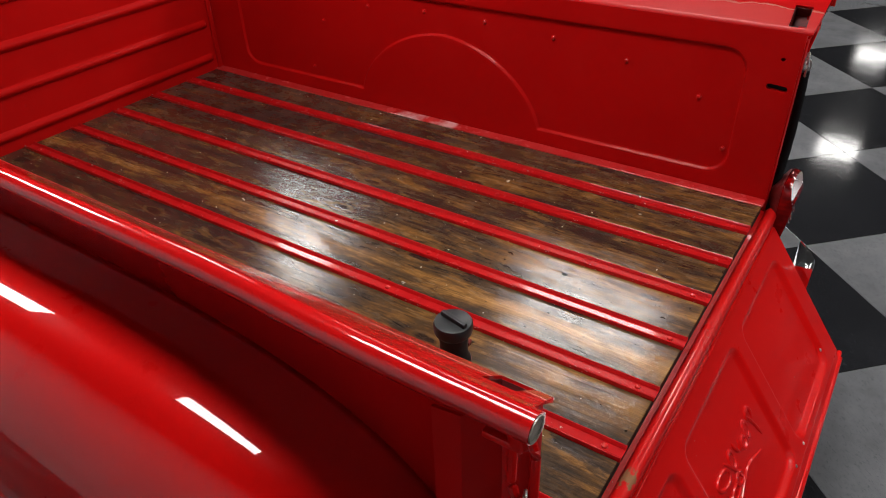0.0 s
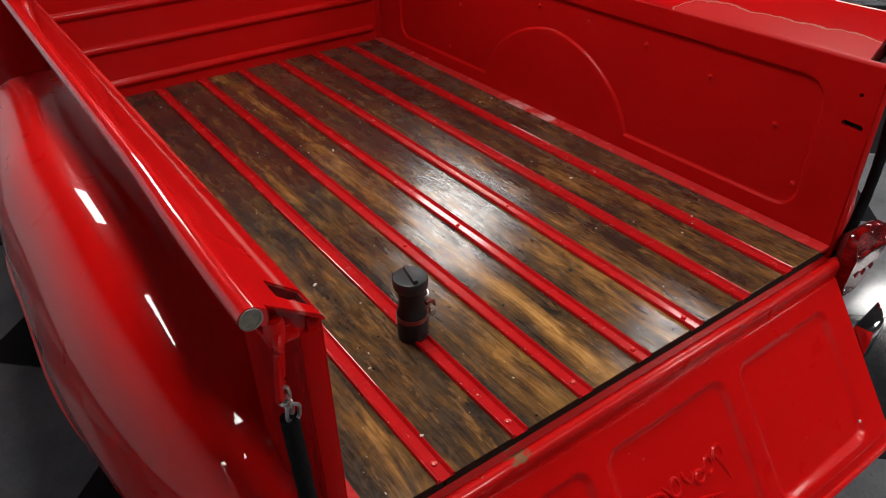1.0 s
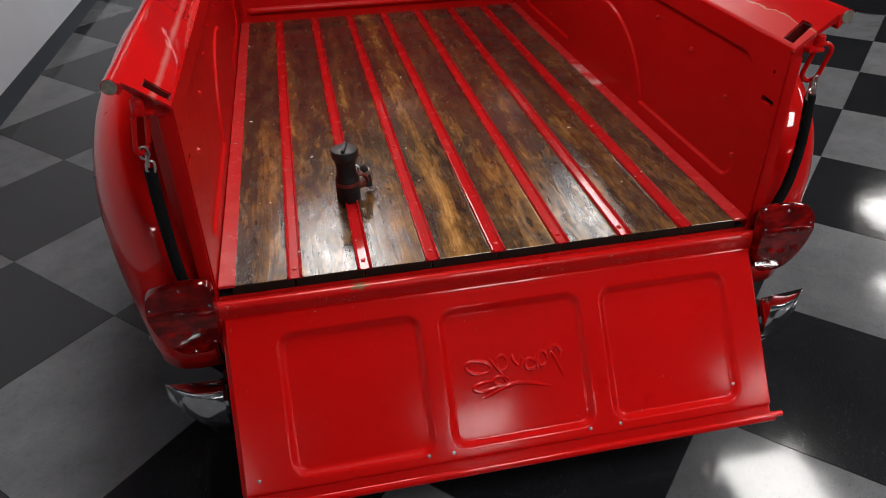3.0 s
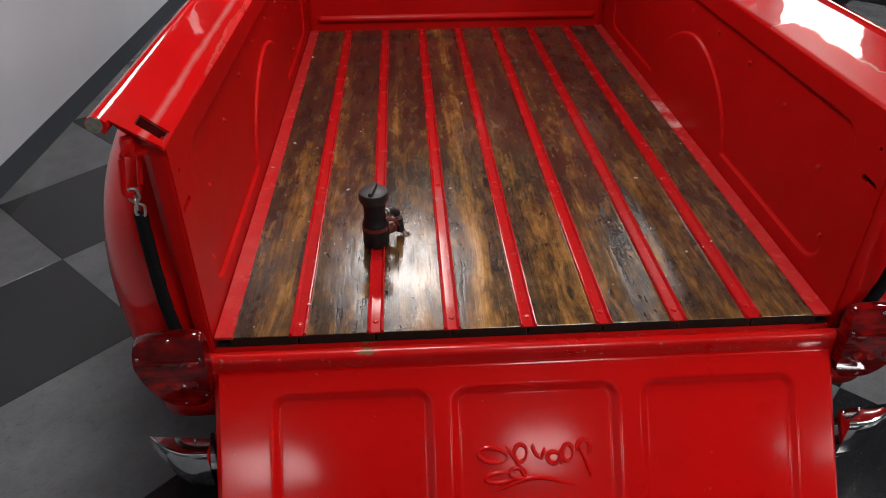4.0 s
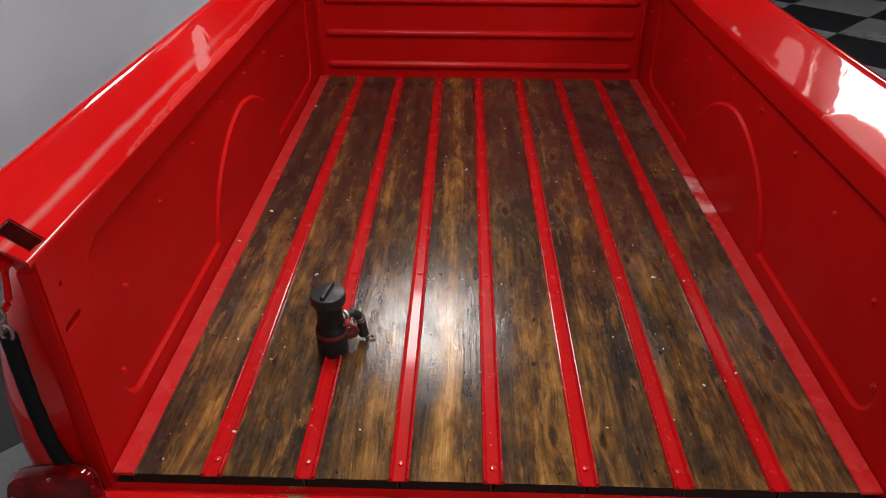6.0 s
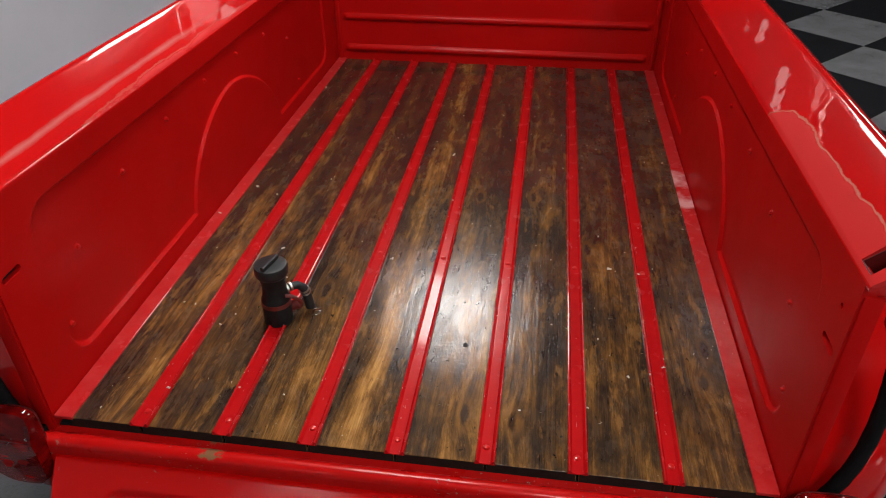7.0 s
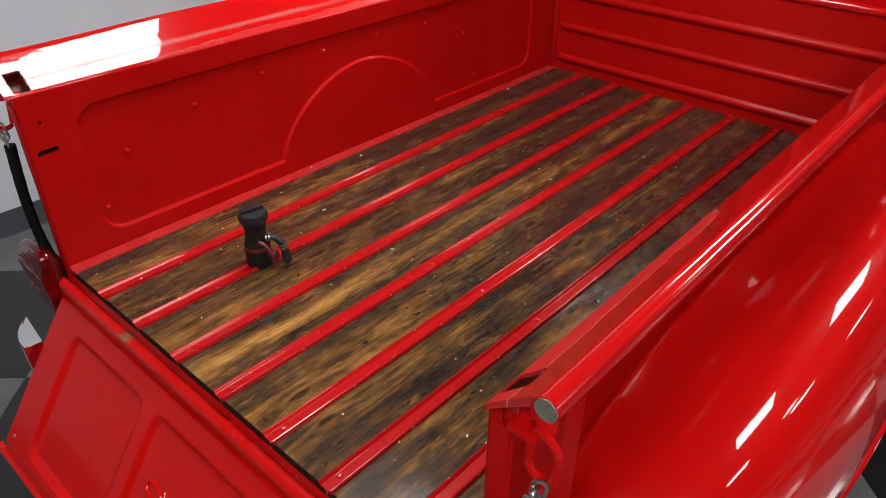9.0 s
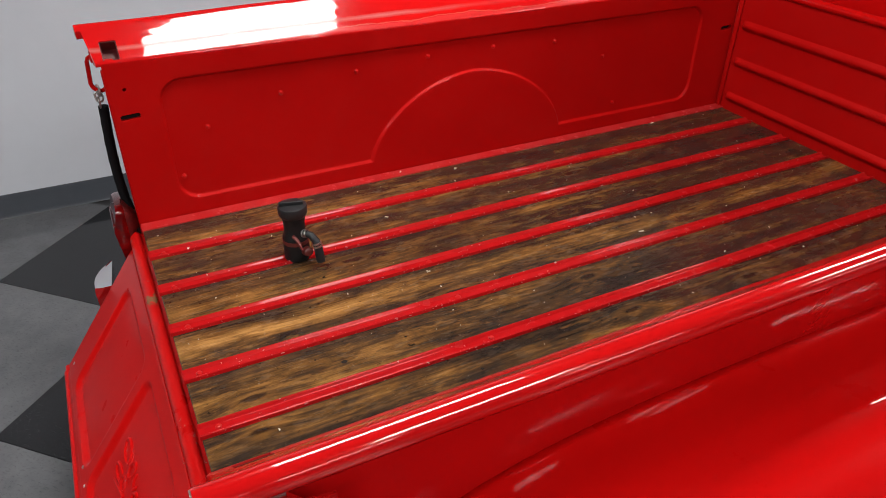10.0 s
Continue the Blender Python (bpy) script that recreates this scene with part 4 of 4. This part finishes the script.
# rear fenders
def fender(s):
    """Each side has settled into a slightly different bulge."""
    cy, cz, nt, ns = 0.85, 0.33, 72, 32
    if s > 0:
        ay, top, rear, fore, ro, sink, wide, waist, bulge, swell, fade, base, ge, he, q0, q1, tail = 0.823, 0.545, 4.16, 5.2, 0.326, -0.015, 0.293, 0.71, 0.026, 0.039, 0.019, 0.16, 1.64, 1.006, -0.55, 0.90, 0.0
    else:
        ay, top, rear, fore, ro, sink, wide, waist, bulge, swell, fade, base, ge, he, q0, q1, tail = 0.832, 0.567, 3.68, 4.516, 0.359, -0.014, 0.263, 0.703, -0.046, 0.037, 0.022, 0.317, 1.552, 1.034, -0.394, 0.775, 0.033
    bm = bmesh.new()
    rows = []
    for i in range(nt + 1):
        th = radians(-1 + 190 * i / nt)
        c, q = math.cos(th), math.sin(th)
        ex = rear if c > 0 else fore
        k = (abs(c / ay) ** ex + abs(max(q, 0.0) / top) ** ex + (abs(q / 0.5) ** ex if q < 0 else 0.0)) ** (-1 / ex)
        jy, jz = cy - k * c, cz + k * q
        oy, oz = cy + sink - ro * c, cz + ro * q
        width = wide * (waist + (1 - waist) * smooth(q0, q1, q)) * (1.0 + bulge * smooth(0.1, -0.6, c)) * (1.0 + tail * smooth(0.3, 0.9, c))
        row = []
        for j in range(ns + 1):
            a = j / ns * math.pi / 2
            g = (1 - math.cos(a)) ** ge
            h = math.sin(a) ** he
            w = min(h, 1.0) ** 1.5
            up = (swell - fade * smooth(0.1, -0.7, c)) * (base + (1 - base) * smooth(0.0, 0.8, q)) * (4 * w * (1 - w)) ** 1.2
            row.append(bm.verts.new((s * (0.667 + width * h), jy + (oy - jy) * g - up * c, jz + (oz - jz) * g + up * q)))
        e = row[-1].co
        row.append(bm.verts.new((e.x + s * 0.006, e.y + (cy - e.y) * 0.012, e.z + (cz - e.z) * 0.012)))
        row.append(bm.verts.new((e.x + s * 0.004, e.y + (cy - e.y) * 0.035, e.z + (cz - e.z) * 0.035)))
        row.append(bm.verts.new((e.x - s * 0.03, e.y + (cy - e.y) * 0.03, e.z + (cz - e.z) * 0.03)))
        rows.append(row)
    for a, b in zip(rows, rows[1:]):
        for j in range(len(a) - 1):
            bm.faces.new((a[j], a[j + 1], b[j + 1], b[j]))
    ob = part("rear_fender", bm, BODY, truck, "bulbous glossy red rear fender", 60)
    mod = ob.modifiers.new("thickness", "SOLIDIFY")
    mod.thickness, mod.offset = 0.004, -1
    return ob


fender(-1), fender(1)

# rear wheels and axle
for s in (-1, 1):
    wheel = part("wheel", lathe(bmesh.new(), [(0.19, -0.07), (0.29, -0.085), (0.325, -0.06), (0.33, 0.0), (0.325, 0.06), (0.29, 0.085), (0.19, 0.07)], 40, pose(s * 0.80, 0.87, ground(s * 0.80, 0.87) + 0.33, 0, 90)), RUBBER, truck, "black rubber tyre")
    part("rim", lathe(bmesh.new(), [(0.185, -0.06), (0.185, 0.06), (0.17, 0.045), (0.09, 0.03), (0.07, 0.05), (0, 0.055)], 32, pose(s * 0.80, 0.87, ground(s * 0.80, 0.87) + 0.33, 0, 90 * s)), CHROME, wheel, "chrome wheel rim")
part("axle", tube(bmesh.new(), [(s * 0.74, 0.87, ground(s * 0.74, 0.87) + 0.33) for s in (-1, 1)], 0.04, 12), GRIME, truck)
for s in (-1, 1):
    part("frame_rail", boxed((s * 0.40 - 0.03, 0.05, 0.36), (s * 0.40 + 0.03, 3.5, 0.455), 0.004, 1), GRIME, truck)

# cab
cab = part("cab", boxed((-0.84, 2.05, 0.40), (0.84, 3.55, 1.72), 0.10, 5), BODY, truck, "red rounded truck cab")
part("rear_window", boxed((-0.42, 2.040, 1.18), (0.42, 2.056, 1.50), 0.007, 2), GLASS, cab, "dark rear window glass")
bm = bmesh.new()
ring = [(x, 2.046, z) for x, z in [(0.43 * math.copysign(abs(math.cos(a)) ** 0.3, math.cos(a)), 1.34 + 0.17 * math.copysign(abs(math.sin(a)) ** 0.3, math.sin(a))) for a in [2 * math.pi * k / 48 for k in range(48)]]]
part("window_rubber", tube(bm, ring, 0.010, 8, True), RUBBER, cab, "black window rubber")

# fuel filler standing in the bed
fx, fy = -0.316, 0.322
filler = part("fuel_filler", lathe(bmesh.new(), [(0.029, 0.0), (0.031, 0.004), (0.0305, 0.060), (0.029, 0.064), (0.0255, 0.072), (0.0250, 0.098), (0.0275, 0.112), (0.0285, 0.118), (0.0, 0.118)], 28, pose(fx, fy, F + 0.002)), RUBBER, truck, "black rubber fuel filler neck")
part("filler_cap", lathe(bmesh.new(), [(0.0285, 0.116), (0.0335, 0.122), (0.0345, 0.126), (0.0345, 0.140), (0.0330, 0.1435), (0.0300, 0.1445), (0.0, 0.1445)], 32, pose(fx, fy, F + 0.002)), CAPBLACK, filler, "black plastic filler cap")
part("cap_grip", boxed((-0.0045, -0.030, 0.143), (0.0045, 0.026, 0.1535), 0.0015, 2, pose(fx, fy, F + 0.002, 0, 0, -12)), CAPBLACK, filler)
part("hose_clamp", lathe(bmesh.new(), [(0.0298, 0.046), (0.0318, 0.046), (0.0318, 0.056), (0.0298, 0.056)], 28, pose(fx, fy, F + 0.002)), PIPERED, filler, "reddish steel hose clamp")
tail = [(fx + 0.026, fy - 0.012, F + 0.076), (fx + 0.038, fy - 0.008, F + 0.074), (fx + 0.048, fy - 0.004, F + 0.066), (fx + 0.054, fy, F + 0.052)]
part("clamp_tail", tube(bmesh.new(), tail, [0.0042, 0.0042, 0.0040, 0.0032], 8), PIPERED, filler, "bent reddish clamp tail")
def beside(r, z, side=0.0):
    """A place beside the neck, r out towards the front right corner."""
    return (fx + 0.82 * r + 0.57 * side, fy + 0.58 * r - 0.82 * side, F + z)


part("vent_stub", tube(bmesh.new(), [beside(0.018, 0.030), beside(0.034, 0.032, 0.006), beside(0.046, 0.037, 0.012)], 0.0115, 14), PIPERED, filler, "red vent stub")
part("stub_plug", lathe(bmesh.new(), dome(0.0112, 0.006), 14, Matrix.Translation(beside(0.0455, 0.0368, 0.0118)) @ Vector((0.99, 0.05, 0.15)).to_track_quat("Z", "Y").to_matrix().to_4x4()), PIPERED, filler)
hose = [beside(0.016, 0.074), beside(0.032, 0.078), beside(0.048, 0.077), beside(0.060, 0.066), beside(0.066, 0.046), beside(0.070, 0.012)]
part("vent_hose", tube(bmesh.new(), hose, [0.008, 0.0085, 0.009, 0.0095, 0.0105, 0.0108], 12), CAPBLACK, filler, "black vent hose")
for r, z in ((0.026, 0.076), (0.034, 0.078)):
    part("vent_clamp", lathe(bmesh.new(), [(0.0088, -0.002), (0.0104, -0.002), (0.0104, 0.002), (0.0088, 0.002)], 16, Matrix.Translation(beside(r, z)) @ Vector((0.72, 0.69, 0.1)).to_track_quat("Z", "Y").to_matrix().to_4x4()), STEEL, filler, "steel wire clamp")
for r, z in ((0.0625, 0.060), (0.0645, 0.053)):
    part("vent_clamp", lathe(bmesh.new(), [(0.0100, -0.0018), (0.0116, -0.0018), (0.0116, 0.0018), (0.0100, 0.0018)], 16, Matrix.Translation(beside(r, z)) @ Vector((-0.2, -0.2, 1.0)).to_track_quat("Z", "Y").to_matrix().to_4x4()), STEEL, filler, "steel wire clamp")

# wood chips and grit on the bed
bm = bmesh.new()
rng = random.Random(4)
known = [(-0.047, 1.162, 0.013), (0.394, 0.607, 0.010), (-0.121, 0.582, 0.009), (-0.399, 0.591, 0.009), (-0.619, 0.728, 0.011), (-0.575, 0.889, 0.011), (-0.595, 1.664, 0.011), (0.526, 1.183, 0.008), (0.119, 1.289, 0.006), (-0.453, 0.088, 0.007)]
for k in range(260):
    if k < len(known):
        x, y, size = known[k]
    else:
        x, y, size = rng.uniform(-0.6, 0.6), BED_L * rng.random() * 0.98 + 0.02, 0.0014 + 0.0052 * rng.random() ** 4
    m = pose(x, y, F + (0.0095 if abs((x / PITCH + 0.5) % 1 - 0.5) < 0.11 and abs(x) < 0.5 else 0.0043 if abs(x) > 0.599 else 0.0008), rng.uniform(-8, 8), rng.uniform(-8, 8), rng.uniform(0, 180))
    n = len(bm.verts)
    geo = bmesh.ops.create_cube(bm, size=1.0)["verts"]
    w = size * rng.uniform(0.3, 0.8)
    for v in geo:
        v.co = m @ Vector((v.co.x * size, v.co.y * w * (0.6 + 0.4 * (v.co.x > 0)), v.co.z * 0.0012 + 0.0004))
grit = part("wood_debris", bm, DEBRIS, None, "pale wood chips and grit scattered on the bed planks")
tagged(grit, category="debris", kind="stuff")

# ---- floor tiles ----
SIZE, TURN = 0.61, radians(45.24)
CU, SU, PU, PV = math.cos(TURN), math.sin(TURN), 0.593, 0.211


def tile_mesh(name, mat):
    bm = boxed((-SIZE / 2 + 0.0006, -SIZE / 2 + 0.0006, -0.004), (SIZE / 2 - 0.0006, SIZE / 2 - 0.0006, 0.0), 0.0008, 1)
    me = bpy.data.meshes.new(name)
    bmesh.ops.recalc_face_normals(bm, faces=bm.faces)
    bm.to_mesh(me)
    bm.free()
    me.materials.append(mat)
    return me


meshes = [tile_mesh("black_tile", BLACK_TILE), tile_mesh("grey_tile", GREY_TILE)]
far = {0: bmesh.new(), 1: bmesh.new()}
for i in range(-18, 36):
    for j in range(-28, 24):
        u, v = (i + 0.5 + PU) * SIZE, (j + 0.5 + PV) * SIZE
        x, y = u * CU - v * SU, u * SU + v * CU
        if not (X0 - 0.3 < x < X1 and Y0 < y < Y1):
            continue
        kind = (i + j) % 2
        if -2.4 < x < 4.4 and -3.4 < y < 7.2 and abs(x) + 0.25 * abs(y - 1.0) < 4.2:
            ob = new("tile", meshes[kind])
            ob.location, ob.rotation_euler, ob.parent = (x, y, 0), (0, 0, TURN), floor
        else:
            h = SIZE / 2 - 0.0006
            quad = [far[kind].verts.new((x + a * CU - b * SU, y + a * SU + b * CU, 0.0)) for a, b in ((-h, -h), (h, -h), (h, h), (-h, h))]
            far[kind].faces.new(quad)
for kind, mat in ((0, BLACK_TILE), (1, GREY_TILE)):
    ob = part("far_tiles", far[kind], mat, floor)
    tagged(ob, kind="stuff")
